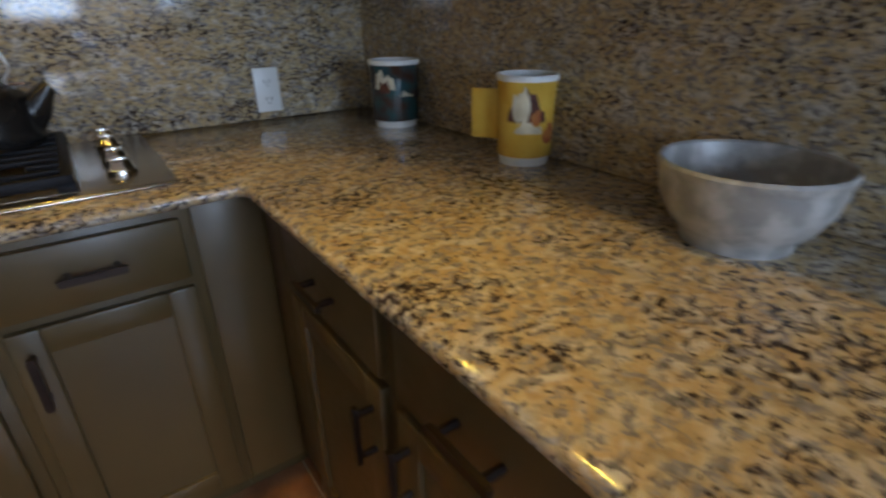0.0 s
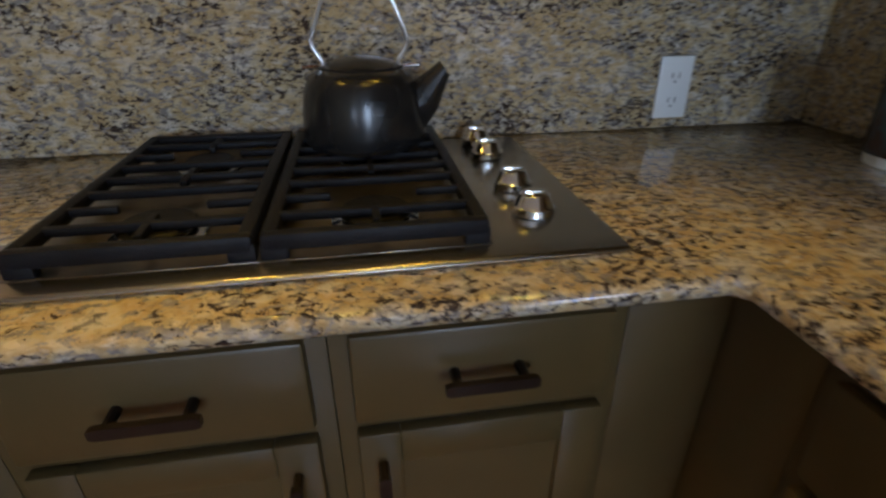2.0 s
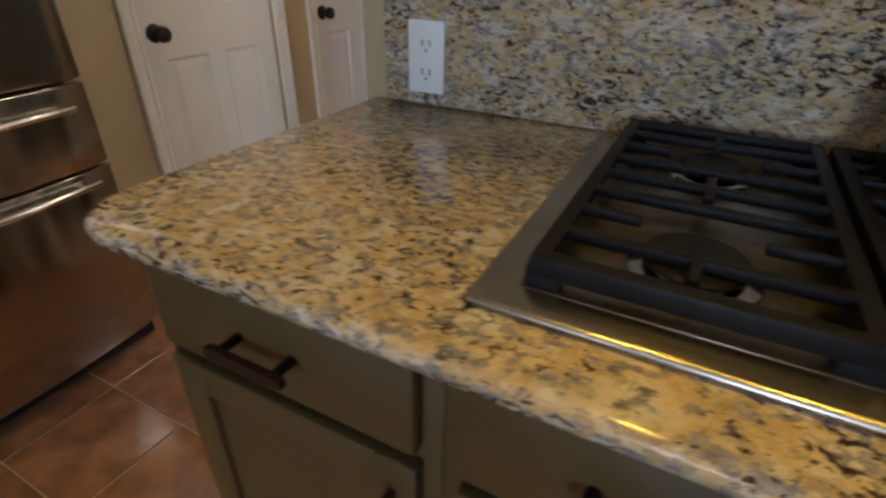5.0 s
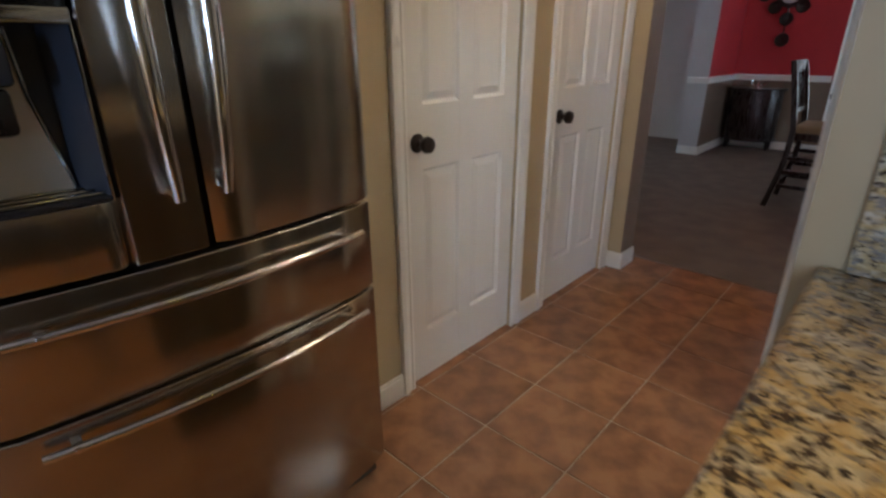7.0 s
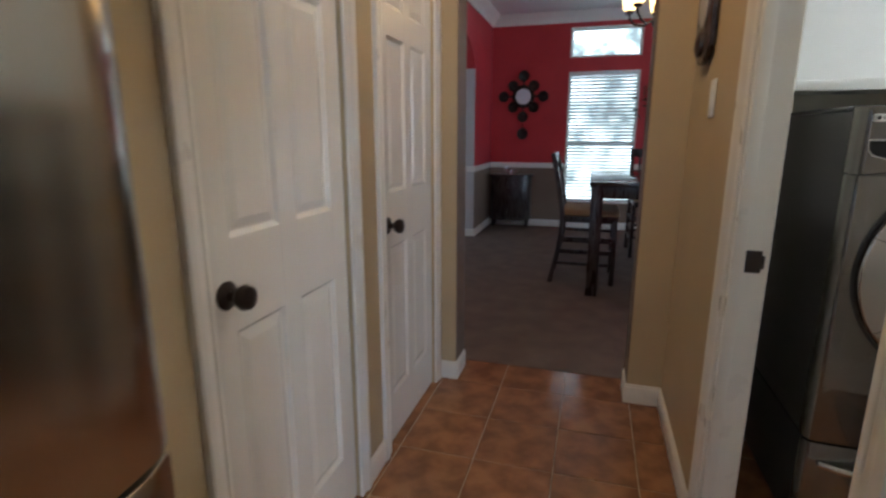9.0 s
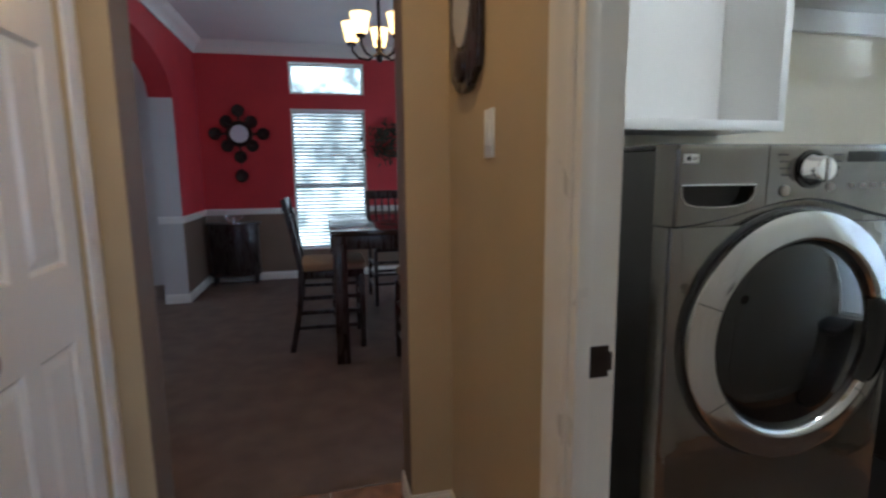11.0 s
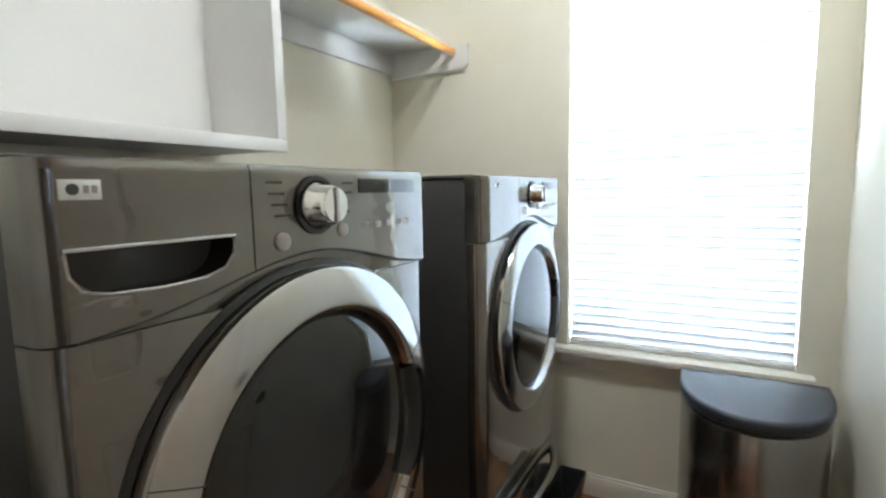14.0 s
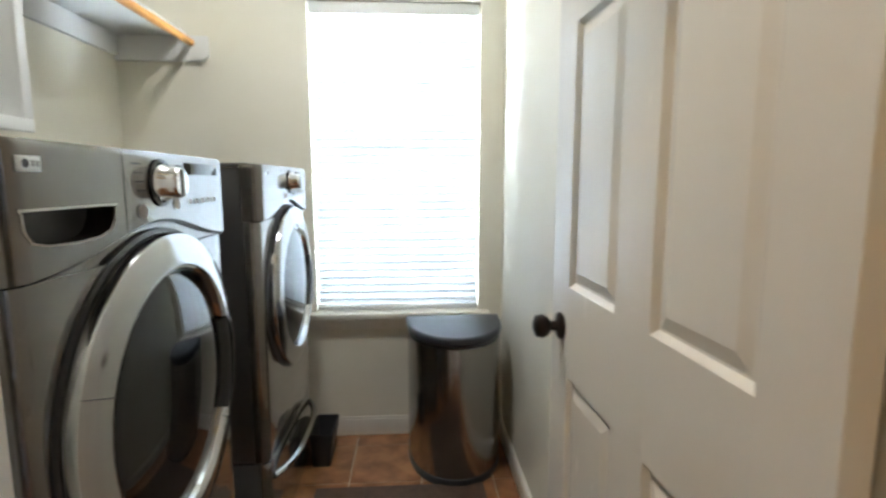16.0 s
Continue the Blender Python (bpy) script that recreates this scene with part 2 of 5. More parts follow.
SLAT = translucent("white_blind_slat", (0.86, 0.88, 0.90), 0.17)
WINDOW_GLASS = glass("window_glass")


# ---- builders ----
def box(bm, x0, y0, z0, x1, y1, z1, bevel=0.0, segments=2):
    m = Matrix.LocRotScale(((x0 + x1) / 2, (y0 + y1) / 2, (z0 + z1) / 2), None, (abs(x1 - x0), abs(y1 - y0), abs(z1 - z0)))
    g = bmesh.ops.create_cube(bm, size=1, matrix=m)
    if bevel:
        e = list({e for v in g["verts"] for e in v.link_edges})
        bmesh.ops.bevel(bm, geom=e, offset=bevel, segments=segments, profile=0.5, affect="EDGES")
    return bm


def slab(x0, y0, z0, x1, y1, z1, bevel=0.0, segments=2):
    return box(bmesh.new(), x0, y0, z0, x1, y1, z1, bevel, segments)


def lathe(profile, centre=(0, 0, 0), axis="z", steps=32, bm=None):
    """Turns a profile of (radius, height) round an axis through the centre."""
    bm = bm or bmesh.new()
    rings = []
    for r, h in profile:
        ring = []
        for k in range(steps):
            a = 2 * math.pi * k / steps
            u, v = r * math.cos(a), r * math.sin(a)
            p = {"z": (u, v, h), "y": (u, h, v), "x": (h, u, v)}[axis]
            ring.append(bm.verts.new(Vector(p) + Vector(centre)))
        rings.append(ring)
    for a, b in zip(rings, rings[1:]):
        for k in range(steps):
            bm.faces.new((a[k], a[(k + 1) % steps], b[(k + 1) % steps], b[k]))
    for ring, r in ((rings[0], profile[0][0]), (rings[-1], profile[-1][0])):
        if r > 1e-4:
            bm.faces.new(ring)
    bmesh.ops.remove_doubles(bm, verts=bm.verts, dist=1e-5)
    bmesh.ops.recalc_face_normals(bm, faces=bm.faces)
    return bm


def tube(points, radius, sides=10, bm=None, radii=None):
    """A round bar through the points."""
    bm = bm or bmesh.new()
    pts = [Vector(p) for p in points]
    rings = []
    up = Vector((0.13, 0.27, 0.95)).normalized()
    for k, p in enumerate(pts):
        d = (pts[min(k + 1, len(pts) - 1)] - pts[max(k - 1, 0)]).normalized()
        u = d.cross(up if abs(d.dot(up)) < 0.95 else Vector((1, 0, 0))).normalized()
        v = d.cross(u)
        r = radii[k] if radii else radius
        rings.append([bm.verts.new(p + r * (math.cos(2 * math.pi * s / sides) * u + math.sin(2 * math.pi * s / sides) * v)) for s in range(sides)])
    for a, b in zip(rings, rings[1:]):
        for s in range(sides):
            bm.faces.new((a[s], a[(s + 1) % sides], b[(s + 1) % sides], b[s]))
    bm.faces.new(rings[0])
    bm.faces.new(rings[-1])
    bmesh.ops.recalc_face_normals(bm, faces=bm.faces)
    return bm


def prism(outline, axis, a, b, bevel=0.0):
    """A flat outline pushed along an axis from a to b. Outline points are the other two coordinates in x, y, z order."""
    bm = bmesh.new()

    def place(p, w):
        return {"x": (w, p[0], p[1]), "y": (p[0], w, p[1]), "z": (p[0], p[1], w)}[axis]

    lo = [bm.verts.new(place(p, a)) for p in outline]
    hi = [bm.verts.new(place(p, b)) for p in outline]
    bm.faces.new(lo)
    bm.faces.new(hi)
    n = len(outline)
    for k in range(n):
        bm.faces.new((lo[k], lo[(k + 1) % n], hi[(k + 1) % n], hi[k]))
    bmesh.ops.recalc_face_normals(bm, faces=bm.faces)
    if bevel:
        caps = [e for e in bm.edges if all((v in lo) for v in e.verts) or all((v in hi) for v in e.verts)]
        bmesh.ops.bevel(bm, geom=caps, offset=bevel, segments=3, profile=0.5, affect="EDGES")
    return bm


BASE = {}


def thing(name, place, label, category, group="", kind=""):
    ob = new(name)
    ob.empty_display_size = 0.05
    ob.matrix_basis = Matrix.Translation(place)
    BASE[ob] = Vector(place)
    return tagged(ob, label, category, group, kind)


def part(name, bm, mat, parent=None, label="", smooth=40):
    """Links a bmesh, made in world places, as one mesh object under a thing or a part."""
    origin = BASE.get(parent, Vector((0, 0, 0)))
    if origin.length:
        bmesh.ops.translate(bm, verts=bm.verts, vec=-origin)
    me = bpy.data.meshes.new(name)
    bm.normal_update()
    bm.to_mesh(me)
    bm.free()
    me.materials.append(mat)
    if smooth:
        me.shade_smooth()
        me.set_sharp_from_angle(angle=radians(smooth))
    ob = new(name, me)
    if parent:
        ob.parent = parent
    BASE[ob] = origin
    return tagged(ob, label)


def setting(name, bm, mat, label, category, smooth=40):
    return tagged(part(name, bm, mat, None, "", smooth), label, category, "", "structure")


def turned(bm, centre, degrees, axis="Z"):
    bmesh.ops.rotate(bm, verts=bm.verts, cent=centre, matrix=Matrix.Rotation(radians(degrees), 3, axis))
    return bm


# ---- structure ----
CEIL = 2.74
EAST = 0.025
bm = bmesh.new()
box(bm, EAST, 0.0, 0, 2.17, 0.14, CEIL)
setting("wall_kitchen_north", bm, TAN_WALL, "tan painted wall between kitchen and laundry", "wall")
bm = bmesh.new()
box(bm, 2.03, -5.6, 0, 2.17, 0, CEIL)
setting("wall_kitchen_east", bm, TAN_WALL, "tan painted kitchen wall", "wall")
bm = bmesh.new()
box(bm, -1.90, -5.6, 0, -1.76, -0.05, CEIL)
box(bm, -1.90, -0.05, 0, -1.07, 0.235, CEIL)
setting("wall_kitchen_west", bm, TAN_WALL, "tan painted kitchen wall behind the refrigerator", "wall")
bm = bmesh.new()
box(bm, -1.17, 0.235, 2.04, -1.07, 0.855, CEIL)
box(bm, -1.17, 0.855, 0, -1.07, 1.13, CEIL)
box(bm, -1.17, 1.13, 2.04, -1.07, 1.74, CEIL)
box(bm, -1.17, 1.74, 0, -1.07, 1.985, CEIL)
setting("wall_hall_west", bm, TAN_WALL, "tan painted hall wall with two closets", "wall")
bm = bmesh.new()
box(bm, -1.90, -5.74, 0, 2.17, -5.6, 0.9)
box(bm, -1.90, -5.74, 2.3, 2.17, -5.6, CEIL)
box(bm, -1.90, -5.74, 0.9, -1.3, -5.6, 2.3)
box(bm, -0.4, -5.74, 0.9, 0.9, -5.6, 2.3)
box(bm, 1.8, -5.74, 0.9, 2.17, -5.6, 2.3)
setting("wall_kitchen_south", bm, TAN_WALL, "tan painted wall with two windows", "wall")
bm = bmesh.new()
box(bm, EAST, 0.926, 0, 0.1, 1.985, CEIL)
box(bm, EAST, 0.14, 2.04, 0.1, 0.926, CEIL)
box(bm, EAST, 0.14, 0, 0.1, 0.165, 2.04)
setting("wall_hall_east", bm, TAN_WALL, "tan painted hall wall with laundry doorway", "wall")
bm = bmesh.new()
box(bm, -1.07, 1.82, 0, -0.98, 1.985, CEIL)
box(bm, -0.13, 1.82, 0, EAST, 1.985, CEIL)
box(bm, -0.98, 1.82, 2.25, -0.13, 1.985, CEIL)
setting("wall_hall_north", bm, TAN_WALL, "tan wall with open doorway to dining room", "wall")
# Thin brown sheets over the doorway's inner faces
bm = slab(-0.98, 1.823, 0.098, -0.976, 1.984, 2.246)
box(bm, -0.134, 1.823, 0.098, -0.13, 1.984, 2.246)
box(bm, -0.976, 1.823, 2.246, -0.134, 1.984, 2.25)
setting("doorway_lining", bm, BROWN_WALL, "brown lining of the dining doorway", "door lining")
bm = bmesh.new()
box(bm, 0.1, 1.91, 0, 2.17, 2.03, CEIL)
setting("wall_laundry_north", bm, CREAM_WALL, "cream painted laundry wall", "wall")
bm = bmesh.new()
WY0, WY1, WZ0, WZ1 = 0.264, 1.06, 0.64, 2.10
box(bm, 2.172, 0.0, 0, 2.32, WY0, CEIL)
box(bm, 2.172, WY1, 0, 2.32, 2.03, CEIL)
box(bm, 2.172, WY0, 0, 2.32, WY1, WZ0)
box(bm, 2.172, WY0, WZ1, 2.32, WY1, CEIL)
setting("wall_laundry_east", bm, CREAM_WALL, "cream painted wall with a tall window", "wall")
setting("wall_laundry_south", slab(0.1, 0.141, 0, 2.172, 0.147, CEIL), CREAM_WALL, "cream painted laundry wall behind the door", "wall")
setting("wall_laundry_west", slab(0.1, 0.94, 0, 0.106, 1.91, CEIL), CREAM_WALL, "cream painted laundry wall beside the doorway", "wall")
setting("ceiling", slab(-1.9, -5.74, CEIL, 2.32, 2.03, CEIL + 0.1), CEILING, "off-white textured ceiling", "ceiling")
setting("floor", slab(-1.9, -5.74, -0.1, 2.32, 2.06, -0.0025), GROUT, "tan grout bed under terracotta tiles", "floor")

# dining room
DY, DX0, DX1, DH, RAIL = 6.59, -1.76, 2.6, 2.78, 0.84
setting("floor_dining", slab(-4.2, 2.06, -0.1, DX1, DY, 0.002), CARPET, "brown cut-pile carpet", "carpet")
setting("ceiling_dining", slab(-4.2, 1.985, DH, DX1 + 0.1, DY + 0.14, DH + 0.1), CEILING, "white dining room ceiling", "ceiling")
TX0, TX1 = -0.735, 0.145


def dining_far(z0, z1, mat, name, label):
    b = bmesh.new()
    cuts = [(0.353, 2.06), (2.23, 2.60)]
    box(b, DX0 - 0.2, DY, z0, TX0, DY + 0.14, z1)
    box(b, TX1, DY, z0, DX1 + 0.1, DY + 0.14, z1)
    z = z0
    for a, c in cuts:
        if a > z and a < z1:
            box(b, TX0, DY, z, TX1, DY + 0.14, a)
        if c > z:
            z = min(max(c, z), z1) if a < z1 else z
    if z < z1 and not any(a <= z < c for a, c in cuts):
        box(b, TX0, DY, z, TX1, DY + 0.14, z1)
    setting(name, b, mat, label, "wall")


dining_far(0, RAIL, BROWN_WALL, "wall_dining_north_lower", "brown painted wall under the chair rail")
dining_far(RAIL, DH, RED_WALL, "wall_dining_north", "deep red painted dining room wall")
ARCH = [(5.6, 0.0), (5.6, 2.02)] + [(4.3 + 1.3 * math.cos(radians(a)), 2.02 + 0.42 * math.sin(radians(a))) for a in range(15, 180, 15)] + [(3.0, 2.02), (3.0, 0.0)]
red = [(DY, RAIL), (5.6, RAIL)] + ARCH[1:-1] + [(3.0, RAIL), (2.06, RAIL), (2.06, DH), (DY, DH)]
setting("wall_dining_west", prism(red, "x", -1.98, DX0), RED_WALL, "deep red wall with arched opening", "wall")
bm = slab(-1.98, 5.6, 0, DX0, DY, RAIL)
box(bm, -1.98, 2.06, 0, DX0, 3.0, RAIL)
setting("wall_dining_west_lower", bm, BROWN_WALL, "brown painted wall under the chair rail", "wall")
setting("arch_jamb", slab(-1.985, 5.594, 0, DX0 - 0.004, 5.599, 2.02), GREY_WALL, "pale grey arch jamb", "wall")
bm = slab(DX1, 1.985, 0, DX1 + 0.1, 3.6, DH)
box(bm, DX1, 5.0, 0, DX1 + 0.1, DY, DH)
box(bm, DX1, 3.6, 0, DX1 + 0.1, 5.0, 0.4)
box(bm, DX1, 3.6, 2.1, DX1 + 0.1, 5.0, DH)
setting("wall_dining_east", bm, RED_WALL, "deep red dining room wall", "wall")
bm = slab(-4.2, 1.985, 0, -1.07, 2.06, DH)
box(bm, EAST, 1.99, 0, DX1, 2.06, DH)
setting("wall_dining_south", bm, RED_WALL, "deep red dining room wall", "wall")
bm = slab(-4.3, 1.985, 0, -4.2, 4.0, DH)
box(bm, -4.3, 5.2, 0, -4.2, DY, DH)
box(bm, -4.3, 4.0, 0, -4.2, 5.2, 0.5)
box(bm, -4.3, 4.0, 2.3, -4.2, 5.2, DH)
box(bm, -4.2, DY, 0, -1.98, DY + 0.14, DH)
setting("wall_foyer", bm, GREY_WALL, "pale grey foyer wall", "wall")


# ---- kitchen ----
def countertop():
    """L-shaped granite top with a rounded nose."""
    outline = [(0.052, -0.004), (0.052, -0.575), (0.056, -0.605), (0.07, -0.633), (0.093, -0.652), (0.125, -0.66), (1.37, -0.66), (1.382, -0.672), (1.382, -2.5), (2.026, -2.5), (2.026, -0.004)]
    b = prism(outline, "z", 0.8835, 0.914, 0.0135)
    t = thing("countertop", (0.8, -0.3, 0.883), "speckled cream and gold granite worktop with rounded nose", "countertop")
    part("top", b, GRANITE, t)


countertop()


def backsplash(name, bm):
    t = thing(name, (1.0, -0.01, 0.914), "polished speckled granite backsplash slab", "backsplash", "backsplash slabs")
    part("slab", bm, GRANITE, t)


backsplash("backsplash", slab(0.087, -0.002, 0.9145, 2.008, -0.022 + 0.002, 1.62, 0.002))
backsplash("backsplash", slab(2.008, -2.5, 0.9145, 2.028, -0.002, 1.62, 0.002))


def bar_pull(parent, a, b, out):
    """A flat bar pull on two posts between a and b, standing off along out."""
    a, b, o = Vector(a), Vector(b), Vector(out)
    d = (b - a).normalized()
    bm = bmesh.new()
    for p in (a + d * 0.016, b - d * 0.016):
        tube([p, p + o * 0.5, p + o], 0.0065, 8, bm)
    side = d.cross(o.normalized())
    n = o.normalized()
    vs = []
    for p in (a, a + d * 0.006, b - d * 0.006, b):
        w = 0.005 if p in (a, b) else 0.0075
        vs.append([bm.verts.new(p + o + side * s * w + n * h) for s, h in ((-1, -0.004), (1, -0.004), (1, 0.005), (-1, 0.005))])
    for r, q in zip(vs, vs[1:]):
        for k in range(4):
            bm.faces.new((r[k], r[(k + 1) % 4], q[(k + 1) % 4], q[k]))
    bm.faces.new(vs[0])
    bm.faces.new(vs[-1])
    bmesh.ops.recalc_face_normals(bm, faces=bm.faces)
    part("handle", bm, BRONZE, parent, "dark bronze bar pull")


def shaker_door(a0, z0, a1, z1, face, along, parent):
    """A door of a recessed panel with two stiles and two rails; face: the plane it stands proud of, towards -y or -x."""
    st, th = 0.055, 0.02

    def bx(p0, q0, p1, q1, back, front, bev):
        if along == "x":
            return slab(p0, face - front, q0, p1, face - back, q1, bev)
        return slab(face - front, p0, q0, face - back, p1, q1, bev)

    d = part("door", bx(a0 + st - 0.002, z0 + st - 0.002, a1 - st + 0.002, z1 - st + 0.002, 0.0, 0.010, 0), CABINET, parent)
    for x0, x1 in ((a0, a0 + st), (a1 - st, a1)):
        part("stile", bx(x0, z0, x1, z1, 0.0, th, 0.004), CABINET, d)
    for w0, w1 in ((z0, z0 + st), (z1 - st, z1)):
        part("rail", bx(a0 + st - 0.001, w0, a1 - st + 0.001, w1, 0.0, th - 0.0005, 0.004), CABINET, d)
    return d


def base_cabinet(a0, a1, along, pull_side, label):
    """A base unit with one drawer over one door."""
    lo, hi = min(a0, a1), max(a0, a1)
    if along == "x":
        t = thing("base_cabinet", ((lo + hi) / 2, -0.3, 0), label, "cabinet", "base cabinets")
        body = slab(lo + 0.0005, -0.60, 0.10, hi - 0.0005, -0.025, 0.8825, 0.001)
        box(body, lo + 0.0005, -0.53, 0.0, hi - 0.0005, -0.05, 0.10)
        face, out = -0.60, Vector((0, -0.032, 0))
    else:
        t = thing("base_cabinet", (1.72, (lo + hi) / 2, 0), label, "cabinet", "base cabinets")
        body = slab(1.43, lo + 0.0005, 0.10, 2.0, hi - 0.0005, 0.8825, 0.001)
        box(body, 1.50, lo + 0.0005, 0.0, 1.98, hi - 0.0005, 0.10)
        face, out = 1.43, Vector((-0.032, 0, 0))
    part("body", body, CABINET, t)
    d0, d1 = lo + 0.024, hi - 0.024
    if along == "x":
        drawer = slab(d0, face - 0.02, 0.722, d1, face, 0.855, 0.006)
    else:
        drawer = slab(face - 0.02, d0, 0.722, face, d1, 0.855, 0.006)
    dr = part("drawer", drawer, CABINET, t)
    door = shaker_door(d0, 0.13, d1, 0.702, face, along, t)
    mid = (d0 + d1) / 2
    s = d0 + 0.03 if pull_side < 0 else d1 - 0.03
    if along == "x":
        bar_pull(dr, (mid - 0.056, face - 0.02, 0.792), (mid + 0.056, face - 0.02, 0.792), out)
        bar_pull(door, (s, face - 0.02, 0.545), (s, face - 0.02, 0.665), out)
    else:
        bar_pull(dr, (face - 0.02, mid - 0.056, 0.792), (face - 0.02, mid + 0.056, 0.792), out)
        bar_pull(door, (face - 0.02, s, 0.545), (face - 0.02, s, 0.665), out)
    return t


base_cabinet(0.097, 0.53, "x", 1, "tan painted base cabinet at the counter end")
base_cabinet(0.53, 0.91, "x", 1, "tan painted base cabinet below the cooktop")
base_cabinet(0.91, 1.283, "x", -1, "tan painted base cabinet beside the corner")
base_cabinet(-0.745, -1.165, "y", -1, "tan painted base cabinet in a dim corner")
base_cabinet(-1.165, -1.585, "y", 1, "tan painted base cabinet in a dim run")
base_cabinet(-1.585, -2.005, "y", -1, "tan painted base cabinet in a dim run")
base_cabinet(-2.005, -2.48, "y", 1, "tan painted base cabinet in a dim run")
t = thing("corner_cabinet", (1.7, -0.35, 0), "tan painted blind corner cabinet with plain fillers", "cabinet")
part("body", slab(1.449, -0.726, 0.10, 2.0, -0.025, 0.8825, 0.001), CABINET, t)
part("filler_panel", slab(1.2835, -0.60, 0.10, 1.4295, -0.58, 0.8825, 0.0015), CABINET, t)
part("filler_panel", slab(1.43, -0.7445, 0.10, 1.4485, -0.585, 0.8825, 0.0015), CABINET, t)
part("toe_board", slab(1.2835, -0.53, 0.0, 1.51, -0.515, 0.10), CABINET, t)
part("toe_board", slab(1.50, -0.7445, 0.0, 1.515, -0.531, 0.10), CABINET, t)


SLOT_GREY = material("socket_slot_grey", (0.25, 0.25, 0.24), 0.5)


def outlet(x, label):
    t = thing("outlet", (x, -0.022, 1.004), label, "outlet", "wall outlets")
    part("plate", slab(x - 0.039, -0.028, 0.938, x + 0.039, -0.0205, 1.070, 0.003), PLATE, t)
    for z in (0.978, 1.03):
        b = bmesh.new()
        for dx in (-0.008, 0.008):
            box(b, x + dx - 0.0015, -0.0286, z - 0.006, x + dx + 0.0015, -0.0278, z + 0.006)
        lathe([(0.003, -0.0286), (0.003, -0.0278)], (x, 0, z - 0.013), "y", 8, b)
        part("socket_slots", b, SLOT_GREY, t)


outlet(0.185, "white outlet plate on granite near the counter end")
outlet(1.658, "white outlet plate on granite near the corner")


def cooktop():
    x0, x1, y0, y1 = 0.537, 1.282, -0.590, -0.062
    t = thing("cooktop", ((x0 + x1) / 2, -0.33, 0.914), "stainless gas cooktop with black cast-iron grates", "cooktop")
    b = bmesh.new()
    box(b, x0, y0, 0.9142, x1, y1, 0.9245, 0.006, 3)
    part("tray", b, STEEL, t, "brushed stainless tray")
    gx = [(x0 + 0.044, 0.838), (0.846, 1.112)]
    for a, c in gx:
        g = bmesh.new()
        gy0, gy1, zt, zb = y0 + 0.046, y1 - 0.018, 0.958, 0.946
        for y in (gy0, gy1):
            box(g, a, y - 0.009, zb - 0.010, c, y + 0.009, zt, 0.005)
        for x in (a, c):
            box(g, x - 0.009 + (0.009 if x == a else -0.009), gy0, zb - 0.006, x + 0.009 + (0.009 if x == a else -0.009), gy1, zt - 0.0005, 0.004)
        for k in range(1, 8):
            y = gy0 + (gy1 - gy0) * k / 8
            if k in (2, 6):
                box(g, a + 0.01, y - 0.005, zb, a + 0.075, y + 0.005, zt - 0.001, 0.002)
                box(g, c - 0.075, y - 0.005, zb, c - 0.01, y + 0.005, zt - 0.001, 0.002)
            else:
                box(g, a + 0.01, y - 0.0065, zb, c - 0.01, y + 0.0065, zt - 0.001, 0.002)
        m = (a + c) / 2
        for y in (gy0 + 0.02, gy1 - 0.085, (gy0 + gy1) / 2 - 0.03):
            box(g, m - 0.005, y, zb, m + 0.005, y + 0.065, zt - 0.0015, 0.002)
        for x in (a + 0.014, c - 0.014):
            for y in (gy0, gy1):
                box(g, x - 0.016, y - 0.008, 0.9245, x + 0.016, y + 0.008, zb, 0.003)
        part("grate", g, IRON, t, "black cast-iron grate")
    # Darker plates on the steel tray put the shade under the grates into colour
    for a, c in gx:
        part("burner_well", slab(a - 0.004, y0 + 0.036, 0.9246, c + 0.004, y1 - 0.012, 0.9256, 0.0004), WELL, t, "burner well plate coloured dark for shade under the grate")
    for a, c in gx:
        m = (a + c) / 2
        for y, r in ((-0.46, 0.048), (-0.19, 0.04)):
            p = part("burner", lathe([(r + 0.012, 0.9245), (r + 0.010, 0.930), (r - 0.004, 0.934), (r - 0.006, 0.938), (0.0, 0.938)], (m, y, 0)), SATIN, t, "metal burner ring")
            part("cap", lathe([(r - 0.002, 0.9381), (r, 0.941), (r - 0.004, 0.945), (0, 0.946)], (m, y, 0)), IRON, p, "black burner cap")
    for y in (-0.468, -0.365, -0.20, -0.108):
        k = part("knob", lathe([(0.027, 0.9245), (0.029, 0.926), (0.029, 0.936), (0.026, 0.938), (0.0205, 0.952), (0.017, 0.955), (0, 0.9555)], (1.195, y, 0), steps=28), CHROME, t, "chrome control knob")
        part("grip", slab(1.179, y - 0.006, 0.953, 1.211, y + 0.006, 0.959, 0.0025), CHROME, k)


cooktop()


